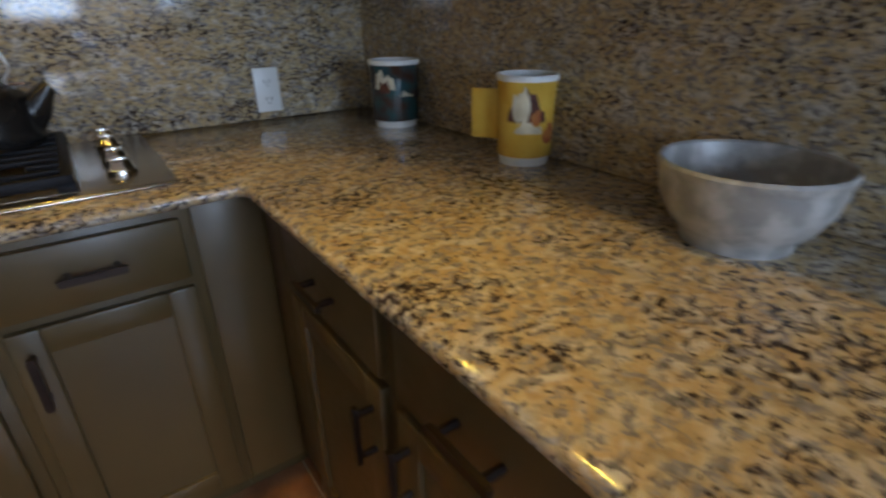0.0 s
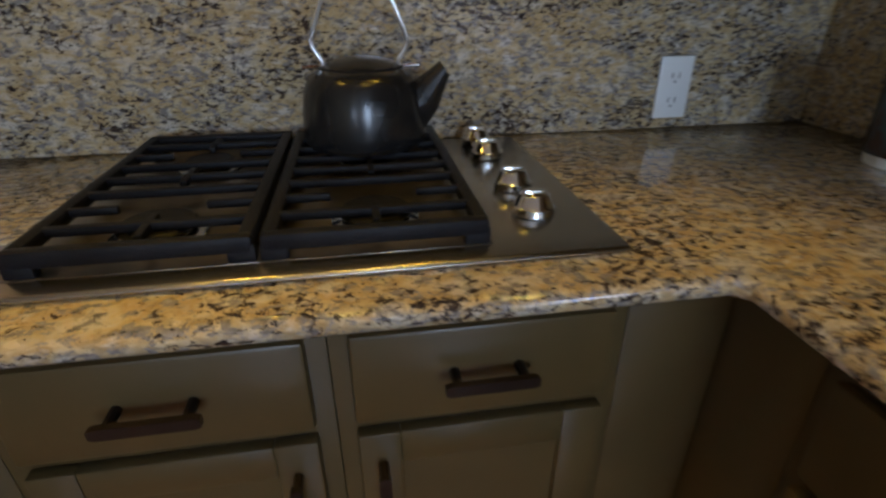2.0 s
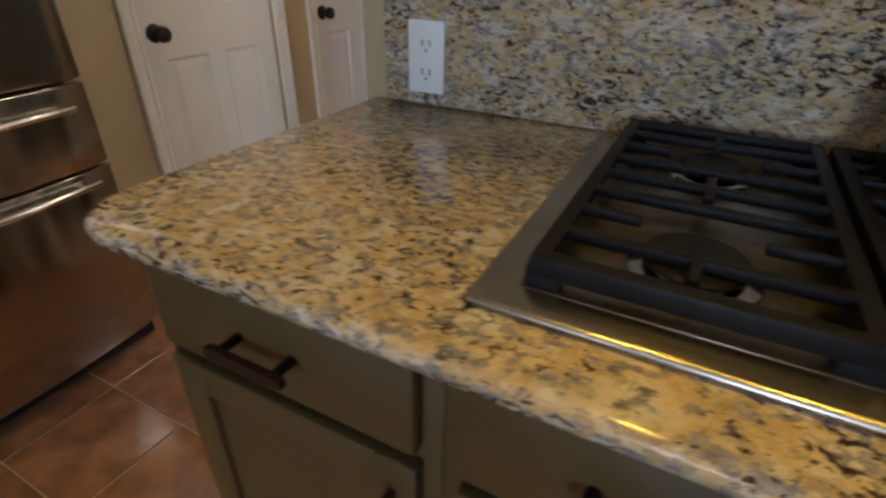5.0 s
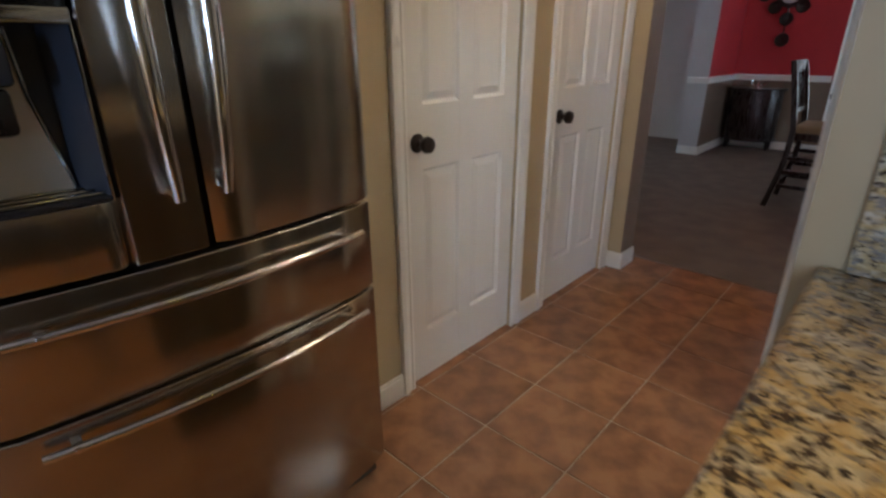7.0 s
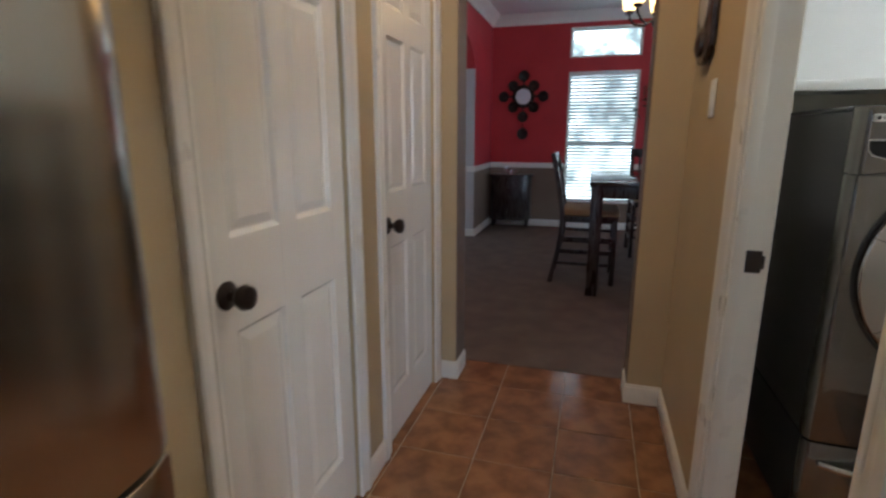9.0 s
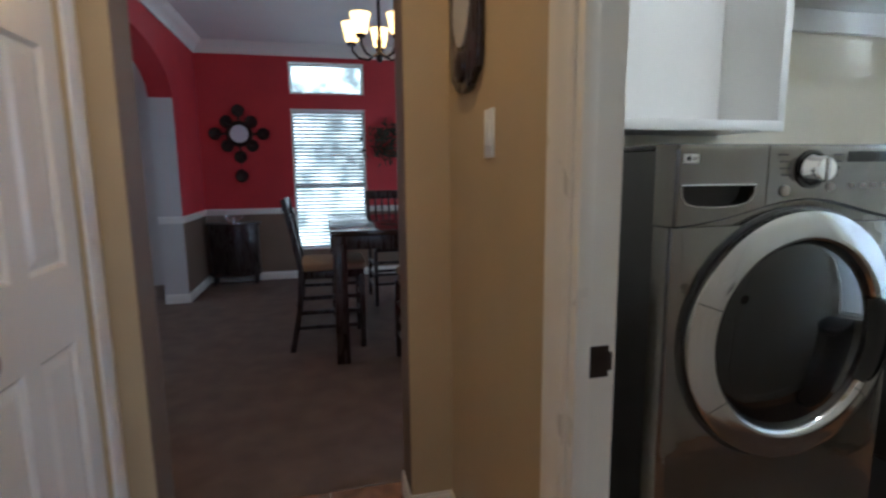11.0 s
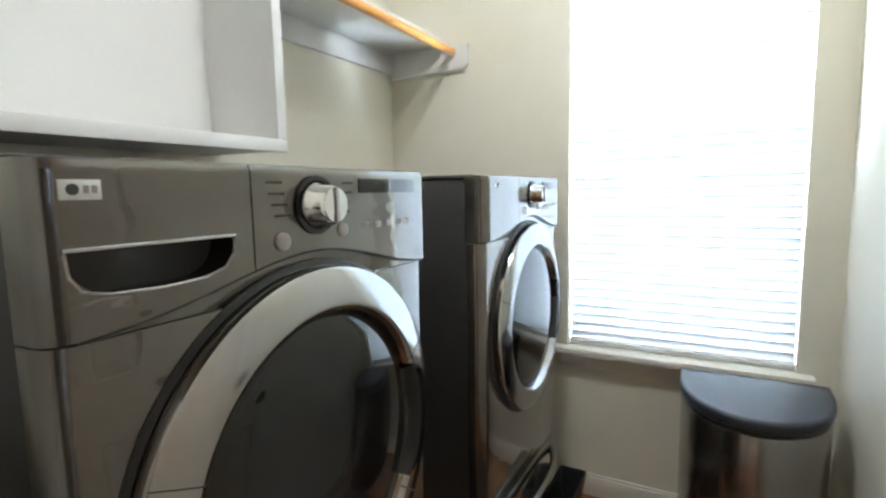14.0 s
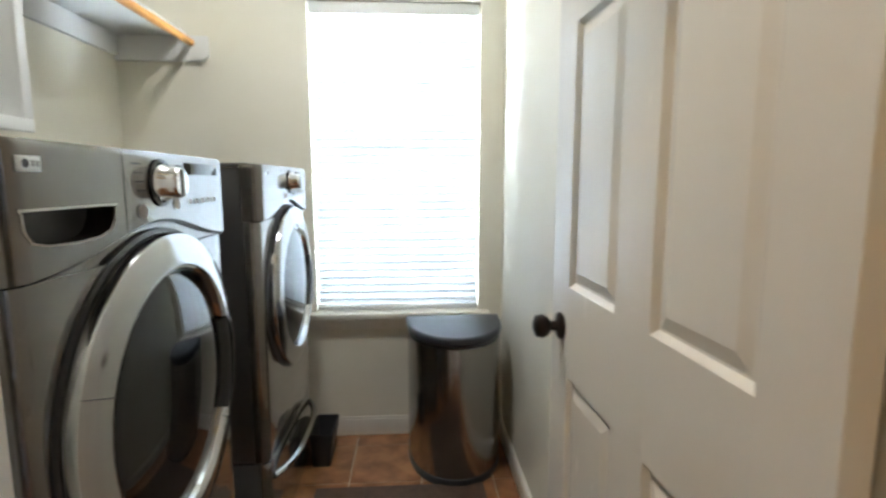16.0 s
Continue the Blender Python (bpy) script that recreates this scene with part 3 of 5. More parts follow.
def kettle(x, y, z):
    t = thing("kettle", (x, y, z), "black enamel tea kettle with wire bail handle", "kettle")
    part("body", lathe([(0.0, 0), (0.094, 0.0), (0.102, 0.005), (0.106, 0.014), (0.106, 0.03), (0.104, 0.06), (0.1, 0.085), (0.094, 0.104), (0.084, 0.118), (0.07, 0.127), (0.0, 0.128)], (x, y, z), steps=48), BLACK, t)
    lid = part("lid", lathe([(0.066, 0.1265), (0.0665, 0.130), (0.060, 0.134), (0.04, 0.141), (0.016, 0.145), (0, 0.1455)], (x, y, z), steps=36), BLACK, t)
    part("lid_seam", lathe([(0.0675, 0.1255), (0.0695, 0.1275), (0.0675, 0.1295)], (x, y, z), steps=36), IRON, lid)
    b = bmesh.new()
    rows = []
    for d, zz, w, h in ((0.080, 0.060, 0.034, 0.044), (0.108, 0.083, 0.028, 0.034), (0.126, 0.108, 0.021, 0.022), (0.137, 0.124, 0.019, 0.016)):
        rows.append([b.verts.new((x + d + h * 0.5 * math.sin(a) * -1, y - 0.02 + w * math.cos(a), z + zz + h * 0.8 * math.sin(a))) for a in [2 * math.pi * k / 12 for k in range(12)]])
    for p, q in zip(rows, rows[1:]):
        for k in range(12):
            b.faces.new((p[k], p[(k + 1) % 12], q[(k + 1) % 12], q[k]))
    b.faces.new(rows[0])
    b.faces.new(rows[-1])
    bmesh.ops.recalc_face_normals(b, faces=b.faces)
    part("spout", b, BLACK, t)
    for s in (-1, 1):
        part("bracket", tube([(x + s * 0.068, y - 0.014, z + 0.131), (x + s * 0.095, y - 0.014, z + 0.131)], 0.0032, 8), CHROME, t, "steel handle bracket")
    h = []
    for s in (-1, 1):
        h.append([(x + s * u, y - 0.010, z + w) for u, w in ((0.066, 0.124), (0.061, 0.132), (0.062, 0.140), (0.069, 0.150), (0.0755, 0.160), (0.0765, 0.171), (0.072, 0.186), (0.060, 0.216), (0.049, 0.240), (0.044, 0.2475), (0.036, 0.251))])
    part("handle", tube(h[0] + h[1][::-1], 0.0032, 8), WIRE, t, "bent steel wire handle")
    b = bmesh.new()
    for k in range(16):
        u = -0.040 + 0.080 * k / 15
        lathe([(0.0035, u - 0.002), (0.0072, u), (0.0035, u + 0.002)], (x, y - 0.010, z + 0.251), "x", 10, b)
    part("grip", b, SATIN, t, "coiled wire grip")


kettle(0.978, -0.185, 0.958)


def cup(x, y, r, h, glaze, label, patches, handle=0):
    t = thing("coffee_cup", (x, y, 0.914), label, "cup", "cups on the counter")
    part("cup", lathe([(0, 0.004), (r * 0.78, 0), (r * 0.81, 0.006), (r * 0.83, 0.018), (r * 0.97, h - 0.014), (r, h - 0.011), (r - 0.004, h - 0.011), (r - 0.006, 0.02), (0, 0.014)], (x, y, 0.914), steps=40), glaze, t)
    part("rim", lathe([(r, h - 0.012), (r + 0.001, h - 0.004), (r - 0.001, h), (r - 0.006, h), (r - 0.006, h - 0.012)], (x, y, 0.914), steps=40), PLATE, t, "white glazed rim")
    part("foot", lathe([(r * 0.83, 0.019), (r * 0.84, 0.012), (r * 0.80, 0.0), (r * 0.7, 0.0005), (r * 0.7, 0.018)], (x, y, 0.914), steps=40), PLATE, t, "white glazed foot")
    if handle:
        hb = slab(x + r * 0.84, y - 0.005, 0.914 + h * 0.24, x + r + 0.058, y + 0.005, 0.914 + h * 0.82, 0.004)
        part("handle", turned(hb, (x, y, 0.914), handle), glaze, t, "flat square handle")
    for layer, (a0, a1, z0, z1, mat) in enumerate(patches):
        b = bmesh.new()
        rows = []
        for k in range(19):
            w = k / 18
            ang = radians(a0 + (a1 - a0) * w)
            bulge = math.sqrt(max(0, 1 - (2 * w - 1) ** 2)) * 0.5 * (1 + 0.22 * math.sin(9 * w + 90 * z0) + 0.14 * math.sin(23 * w + 70 * z1))
            zm = (z0 + z1) / 2
            rr = lambda z: r * (0.82 + 0.16 * z / h) + 0.0014 + 0.0005 * layer
            lo, hi = zm - (z1 - z0) * bulge * (0.85 + 0.2 * math.sin(14 * w + a0)), zm + (z1 - z0) * bulge + 0.0002
            rows.append([b.verts.new((x + rr(z) * math.cos(ang), y + rr(z) * math.sin(ang), 0.914 + z)) for z in (lo, hi)])
        for p, q in zip(rows, rows[1:]):
            b.faces.new((p[0], q[0], q[1], p[1]))
        part("decoration", b, mat, t, "painted patch")


TEAL = material("dark_teal_glaze", (0.03, 0.085, 0.095), 0.15, second=(0.06, 0.03, 0.02), scale=18, amount=0.7)
YELLOW = material("yellow_glaze", (0.72, 0.50, 0.09), 0.15, second=(0.62, 0.36, 0.05), scale=16)
PALE = material("pale_painted_patch", (0.72, 0.68, 0.52), 0.2, second=(0.55, 0.5, 0.36), scale=40)
DARK_PATCH = material("dark_painted_patch", (0.06, 0.03, 0.03), 0.2, second=(0.15, 0.06, 0.04), scale=60)
RUST = material("rust_painted_patch", (0.35, 0.10, 0.04), 0.2, second=(0.5, 0.2, 0.06), scale=60)
cup(1.928, -0.352, 0.074, 0.185, TEAL, "dark teal and brown cup with pale picture", [(188, 240, 0.06, 0.155, PALE), (200, 228, 0.075, 0.13, DARK_PATCH), (246, 290, 0.055, 0.10, PALE), (205, 300, 0.024, 0.055, RUST)])
cup(1.941, -0.883, 0.066, 0.188, YELLOW, "yellow cup with painted picture and white rim", [(186, 268, 0.035, 0.150, DARK_PATCH), (198, 234, 0.085, 0.160, PALE), (204, 262, 0.05, 0.095, PALE), (236, 256, 0.085, 0.12, RUST), (262, 300, 0.04, 0.09, RUST)], 122)


def bowl(x, y):
    t = thing("mixing_bowl", (x, y, 0.914), "large pale grey stoneware bowl on the counter", "bowl")
    r = 0.12
    part("bowl", lathe([(0, 0.012), (0.064, 0.010), (0.067, 0.0), (0.076, 0.0), (0.077, 0.014), (0.096, 0.034), (0.112, 0.062), (0.118, 0.088), (0.117, 0.098), (r, 0.104), (r + 0.003, 0.114), (r, 0.119), (r - 0.006, 0.116), (0.108, 0.08), (0.086, 0.044), (0.055, 0.024), (0, 0.02)], (x, y, 0.914), steps=48),
         material("stoneware_glaze", (0.50, 0.50, 0.48), 0.35, second=(0.30, 0.30, 0.29), scale=26, amount=0.75, bump=0.4, bump_scale=60), t)


bowl(1.887, -1.383)

# hood over the cooktop
t = thing("range_hood", (0.92, -0.25, 1.68), "plain steel under-cabinet range hood over the cooktop", "range hood")
part("body", slab(0.54, -0.50, 1.68, 1.30, -0.022, 1.80, 0.01), STEEL, t)
for x in (0.62, 1.16):
    part("lamp_ring", lathe([(0.034, 1.676), (0.034, 1.6795), (0.031, 1.6795), (0.031, 1.676)], (x, -0.34, 0), steps=20), CHROME, t, "lamp ring")


def wall_cabinet(x0, y0, x1, y1, along, label):
    """A plain wall unit above the counter, outside the view, that keeps the corner dim."""
    t = thing("wall_cabinet", ((x0 + x1) / 2, (y0 + y1) / 2, 1.42), label, "cabinet", "wall cabinets")
    part("body", slab(x0, y0, 1.42, x1, y1, 2.3, 0.002), CABINET, t)
    if along == "x":
        shaker_door(x0 + 0.01, 1.43, x1 - 0.01, 2.29, y0, "x", t)
    else:
        shaker_door(y0 + 0.01, 1.43, y1 - 0.01, 2.29, x0, "y", t)


wall_cabinet(1.31, -0.33, 1.70, -0.024, "x", "tan painted wall cabinet beside the hood")
for k in range(4):
    wall_cabinet(1.70, -0.62 - 0.6 * k, 2.006, -0.024 - 0.6 * k, "y", "tan painted wall cabinet over the counter")


# ---- fridge ----
def fridge():
    y0, y1, split = -0.925, -0.113, -0.513
    t = thing("refrigerator", (-1.2, -0.52, 0), "stainless French-door refrigerator with two bottom drawers", "refrigerator")
    part("body", slab(-1.70, y0 + 0.012, 0.03, -0.905, y1 - 0.012, 1.76, 0.006), GRAPHITE_SIDE, t, "dark grey cabinet")

    def front(a, b, z0, z1):
        """A door skin, bowed outwards across the whole width."""
        pts = []
        n = 14
        mid, half = (y0 + y1) / 2, (y1 - y0) / 2
        for k in range(n + 1):
            y = a + (b - a) * k / n
            u = (y - mid) / half
            edge = min((y - a), (b - y)) / 0.012
            pts.append((-0.832 + 0.036 * (1 - u * u) - (0.012 * (1 - min(1, edge)) ** 2), y))
        out = pts + [(-0.90, b), (-0.90, a)]
        return prism(out, "z", z0, z1, 0.004)

    gap = 0.004
    right = part("door", front(split + gap, y1, 0.872, 1.755), STEEL_V, t, "brushed stainless door")
    # left door: four pieces round the dispenser niche
    na, nb, nz0, nz1 = -0.885, -0.655, 0.99, 1.365
    b = front(y0, na, 0.872, 1.755)
    left = part("door", b, STEEL_V, t, "brushed stainless door with dispenser")
    part("door_stile", front(nb, split - gap, 0.872, 1.755), STEEL_V, left)
    part("door_rail", front(na, nb, 0.872, nz0), STEEL_V, left)
    part("door_head", front(na, nb, nz1, 1.755), STEEL_V, left)
    silver = material("silver_dispenser_metal", (0.70, 0.63, 0.53), 0.36, 0.15, second=(0.65, 0.585, 0.49), scale=6)
    navy = material("dark_blue_niche_plastic", (0.03, 0.036, 0.05), 0.22, second=(0.04, 0.046, 0.06), scale=5, spread=0.03)
    part("dispenser_niche", slab(-0.899, na, nz0, -0.893, nb, nz1), navy, left, "dark dispenser recess")
    back = [(nb - 0.030, nz0 + 0.012), (nb - 0.044, nz0 + 0.08), (nb - 0.060, nz0 + 0.16), (nb - 0.066, 1.245), (na + 0.066, 1.245), (na + 0.060, nz0 + 0.16), (na + 0.044, nz0 + 0.08), (na + 0.030, nz0 + 0.012)]
    part("back_plate", prism(back, "x", -0.893, -0.884, 0.002), silver, left, "brushed silver back plate")
    for s_ in (1, -1):
        e, i = (nb, nb - 0.028) if s_ > 0 else (na, na + 0.028)
        part("niche_side", prism([(-0.884, i), (-0.802, e - s_ * 0.004), (-0.802, e), (-0.893, e)], "z", nz0, 1.255), navy, left, "dark blue side wall")
        part("side_trim", tube([(-0.882, (nb if s_ > 0 else na) - s_ * d, z) for d, z in ((0.030, nz0 + 0.014), (0.044, nz0 + 0.08), (0.060, nz0 + 0.16), (0.066, 1.245))], 0.0035, 8), SATIN, left, "bright curved trim")
    tray = part("drip_tray", slab(-0.888, na, nz0, -0.80, nb, nz0 + 0.008, 0.002), BLACK_PLASTIC, left, "black drip tray")
    for k in range(3):
        part("tray_bar", slab(-0.878 + 0.027 * k, na + 0.004, nz0 + 0.008, -0.868 + 0.027 * k, nb - 0.004, nz0 + 0.014, 0.002), SATIN, tray, "bright tray bar")
    part("control_panel", slab(-0.888, na, 1.262, -0.798, nb, nz1, 0.003), DARK_GLASS, left, "black glass control panel")
    part("trim_strip", slab(-0.802, na, 1.246, -0.794, nb, 1.268, 0.002), SATIN, left, "bright trim strip")
    part("nozzle_block", slab(-0.886, -0.812, 1.165, -0.825, -0.732, 1.235, 0.008), navy, left, "dark blue nozzle housing")
    part("paddle", slab(-0.884, -0.806, 1.095, -0.848, -0.738, 1.163, 0.010), BLACK, left, "glossy black dispenser paddle")
    part("niche_edge", slab(-0.885, nb - 0.004, nz0, -0.794, nb - 0.0005, 1.25, 0.0015), SATIN, left, "bright niche edge")
    for z0, z1, h in ((0.637, 0.862, 0.808), (0.07, 0.628, 0.598)):
        d = part("drawer", front(y0, y1, z0, z1), STEEL_V, t, "brushed stainless drawer")
        pts = []
        for k in range(13):
            u = -1 + k / 6
            pts.append((-0.792 + 0.036 * (1 - u * u), -0.513 + u * 0.335, h))
        b = tube(pts, 0.0085, 10)
        for y in (-0.80, -0.225):
            box(b, -0.83, y - 0.008, h - 0.006, -0.775, y + 0.008, h + 0.006, 0.002)
        part("handle", b, CHROME, d, "bowed polished bar handle")
    for y, s, door in ((split + 0.026, 1, right), (split - 0.058, -1, left)):
        b = bmesh.new()
        rows = []
        for k in range(15):
            u = -1 + k / 7
            cx, w = -0.768 + 0.022 * (1 - u * u), 0.0095 + 0.006 * (1 - u * u)
            rows.append([b.verts.new((cx + 0.009 * math.sin(a), y + s * 0.012 * (1 - u * u) + w * math.cos(a), 1.345 + 0.37 * u)) for a in [2 * math.pi * i / 12 for i in range(12)]])
        for p, q in zip(rows, rows[1:]):
            for i in range(12):
                b.faces.new((p[i], p[(i + 1) % 12], q[(i + 1) % 12], q[i]))
        b.faces.new(rows[0])
        b.faces.new(rows[-1])
        for z in (0.992, 1.70):
            box(b, -0.82, y - 0.006, z - 0.010, -0.766, y + 0.006, z + 0.010, 0.002)
        bmesh.ops.recalc_face_normals(b, faces=b.faces)
        part("handle", b, CHROME, door, "curved polished door handle")
    part("toe_grille", slab(-0.92, y0 + 0.02, 0.005, -0.86, y1 - 0.02, 0.06, 0.004), BLACK_PLASTIC, t, "black toe grille")


fridge()


# ---- doors and trim ----
def panel_door_bm(w, h, th=0.035, cols=2):
    """A six-panel leaf: x across from 0, y thickness from 0, z up."""
    b = bmesh.new()
    st, mid = 0.11 if w > 0.65 else 0.085, 0.125 if w > 0.65 else 0.075
    rails = [(0.0, 0.20), (0.825, 1.035), (1.60, 1.70), (h - 0.11, h)]
    xs = [(0, st), ((w - mid) / 2, (w + mid) / 2), (w - st, w)]
    for a, c in xs:
        box(b, a, 0, 0, c, th, h, 0.0015)
    holes = []
    for a, c in zip(xs, xs[1:]):
        for r0, r1 in rails:
            box(b, a[1] - 0.0005, 0.0004, r0, c[0] + 0.0005, th - 0.0004, r1)
        for r, q in zip(rails, rails[1:]):
            holes.append((a[1], r[1], c[0], q[0]))
    for x0, z0, x1, z1 in holes:
        box(b, x0 - 0.001, 0.010, z0 - 0.001, x1 + 0.001, th - 0.010, z1 + 0.001)
        g = 0.028
        for y0, y1 in ((0.003, 0.011), (th - 0.003, th - 0.011)):
            o = [b.verts.new(p) for p in ((x0 + 0.012, y1, z0 + 0.012), (x1 - 0.012, y1, z0 + 0.012), (x1 - 0.012, y1, z1 - 0.012), (x0 + 0.012, y1, z1 - 0.012))]
            i = [b.verts.new(p) for p in ((x0 + g + 0.01, y0, z0 + g + 0.01), (x1 - g - 0.01, y0, z0 + g + 0.01), (x1 - g - 0.01, y0, z1 - g - 0.01), (x0 + g + 0.01, y0, z1 - g - 0.01))]
            for k in range(4):
                b.faces.new((o[k], o[(k + 1) % 4], i[(k + 1) % 4], i[k]))
            b.faces.new(i)
            e = [b.verts.new(p) for p in ((x0, 0.0005 if y0 < th / 2 else th - 0.0005, z0), (x1, 0.0005 if y0 < th / 2 else th - 0.0005, z0), (x1, 0.0005 if y0 < th / 2 else th - 0.0005, z1), (x0, 0.0005 if y0 < th / 2 else th - 0.0005, z1))]
            for k in range(4):
                b.faces.new((e[k], e[(k + 1) % 4], o[(k + 1) % 4], o[k]))
    bmesh.ops.recalc_face_normals(b, faces=b.faces)
    return b


def knob_bm(sign=1):
    """A round door knob along y from y = 0."""
    p = [(0.031, 0), (0.032, 0.004), (0.028, 0.008), (0.012, 0.012), (0.011, 0.026), (0.022, 0.034), (0.028, 0.046), (0.025, 0.060), (0.012, 0.066), (0, 0.067)]
    return lathe([(r, sign * h) for r, h in p], (0, 0, 0), "y", 28)


def hung_door(name, m, w, h, knob_x, faces, label, knob_z=0.915):
    t = new(name)
    t.matrix_basis = m
    tagged(t, label, "door", "", "structure")
    BASE[t] = Vector((0, 0, 0))
    leaf = part("leaf", panel_door_bm(w, h), DOOR_WHITE, t, "", 12)
    for s in faces:
        k = knob_bm(s)
        bmesh.ops.translate(k, verts=k.verts, vec=(knob_x, 0.0 if s < 0 else 0.035, knob_z))
        part("door_knob", k, BRONZE, leaf, "dark bronze round knob")
    return t


# closets on the hall's west side: leaf local x runs along +y, local -y faces the hall
west = lambda y: Matrix.Translation((-1.083, y, 0.006)) @ Matrix.Rotation(radians(90), 4, "Z")
hung_door("door_1", west(0.238), 0.614, 2.03, 0.058, (-1,), "white six-panel closet door, closed, bronze knob")
hung_door("door_2", west(1.133), 0.604, 2.03, 0.058, (-1,), "white six-panel closet door, closed, bronze knob")
# laundry door, open into the room
hung_door("door_3", Matrix.Translation((0.112, 0.180, 0.008)) @ Matrix.Rotation(radians(2.4), 4, "Z"), 0.80, 2.03, 0.735, (1,), "white six-panel laundry door standing open", 0.935)


def jamb_set(name, x, out, ya, yb, h, w, label):
    """Casing on a wall plane x round an opening ya..yb; out: which way it stands proud."""
    b = bmesh.new()
    profile = [(0, 0), (0, 0.008), (0.003, 0.0105), (0.20 * w, 0.0115), (0.25 * w, 0.0085), (0.50 * w, 0.011), (0.58 * w, 0.016), (0.70 * w, 0.0178), (w - 0.004, 0.018), (w, 0.014), (w, 0)]
    rings = []
    for s_, top in ((-1, False), (-1, True), (1, True), (1, False)):
        rings.append([b.verts.new((x + out * d, ya - u if s_ < 0 else yb + u, h + u if top else 0)) for u, d in profile])
    for p, q in zip(rings, rings[1:]):
        for k in range(len(profile) - 1):
            b.faces.new((p[k], p[k + 1], q[k + 1], q[k]))
    bmesh.ops.recalc_face_normals(b, faces=b.faces)
    return setting(name, b, TRIM, label, "door casing")


jamb_set("casing_closet_1", -1.07, 1, 0.235, 0.855, 2.04, 0.062, "white painted moulded door casing")
jamb_set("casing_closet_2", -1.07, 1, 1.13, 1.74, 2.04, 0.062, "white painted moulded door casing")
jamb_set("casing_laundry", EAST, -1, 0.165, 0.926, 2.04, 0.085, "white painted moulded door casing")
jamb_set("casing_laundry_inner", 0.106, 1, 0.165, 0.926, 2.04, 0.06, "white painted moulded door casing")
bm = slab(EAST - 0.002, 0.926, 0, 0.108, 0.912, 2.04)
box(bm, EAST - 0.002, 0.165, 0, 0.108, 0.169, 2.04)
box(bm, EAST - 0.002, 0.169, 2.026, 0.108, 0.912, 2.04)
box(bm, 0.022, 0.912, 0, 0.052, 0.902, 2.026, 0.002)
setting("jamb_laundry", bm, TRIM, "white painted door jamb with stop", "door jamb")
t = thing("strike_plate", (0.085, 0.91, 0.93), "dark bronze strike plate on the jamb", "strike plate")
bm = slab(0.055, 0.9085, 0.90, 0.093, 0.912, 0.96, 0.001)
box(bm, 0.0925, 0.9065, 0.912, 0.1, 0.912, 0.948, 0.002)
part("plate", bm, BRONZE, t)


def baseboard(name, pieces):
    b = bmesh.new()
    for x0, y0, x1, y1 in pieces:
        box(b, x0, y0, 0, x1, y1, 0.085, 0.003)
        dx, dy = (0.003, 0) if abs(x1 - x0) < abs(y1 - y0) else (0, 0.003)
        box(b, x0 + dx, y0 + dy, 0.084, x1 - dx, y1 - dy, 0.097, 0.003)
    return setting(name, b, TRIM, "white painted baseboard", "baseboard")


baseboard("baseboard_hall", [(-1.07, -0.05, -1.056, 0.172), (-1.07, 0.918, -1.056, 1.067), (-1.07, 1.803, -1.056, 1.82), (-1.07, 1.806, -0.966, 1.82), (-0.98, 1.82, -0.966, 1.985),
                              (-0.144, 1.806, EAST - 0.014, 1.82), (-0.144, 1.82, -0.13, 1.985), (EAST - 0.014, 1.012, EAST, 1.82)])
baseboard("baseboard_laundry", [(2.158, 0.147, 2.172, 1.91), (0.9, 0.147, 2.158, 0.161), (0.106, 1.896, 2.158, 1.91)])
baseboard("baseboard_dining", [(DX0, DY - 0.014, DX1, DY), (DX0, 5.59, DX0 + 0.014, DY), (-1.985, 5.58, DX0 + 0.014, 5.594)])
bm = bmesh.new()
for z0, z1, d in ((RAIL - 0.03, RAIL + 0.04, 0.012), (RAIL + 0.012, RAIL + 0.034, 0.022)):
    box(bm, DX0, DY - d, z0, TX0 - 0.01, DY, z1, 0.003)
    box(bm, TX1 + 0.01, DY - d, z0, DX1, DY, z1, 0.003)
    box(bm, DX0, 5.594, z0, DX0 + d, DY - d, z1, 0.003)
    box(bm, -1.985, 5.594 - d, z0, DX0 + d, 5.594, z1, 0.003)
setting("chair_rail", bm, TRIM, "white painted chair rail", "chair rail")
bm = prism([(DY, DH), (DY - 0.12, DH), (DY - 0.11, DH - 0.02), (DY - 0.06, DH - 0.05), (DY - 0.02, DH - 0.10), (DY - 0.016, DH - 0.125), (DY, DH - 0.125)], "x", DX0, DX1)
setting("crown_far", bm, TRIM, "off-white crown moulding", "crown moulding")
bm = prism([(DX0, DH), (DX0 + 0.12, DH), (DX0 + 0.11, DH - 0.02), (DX0 + 0.06, DH - 0.05), (DX0 + 0.02, DH - 0.10), (DX0 + 0.016, DH - 0.125), (DX0, DH - 0.125)], "y", 2.06, DY)
setting("crown_side", bm, TRIM, "off-white crown moulding", "crown moulding")


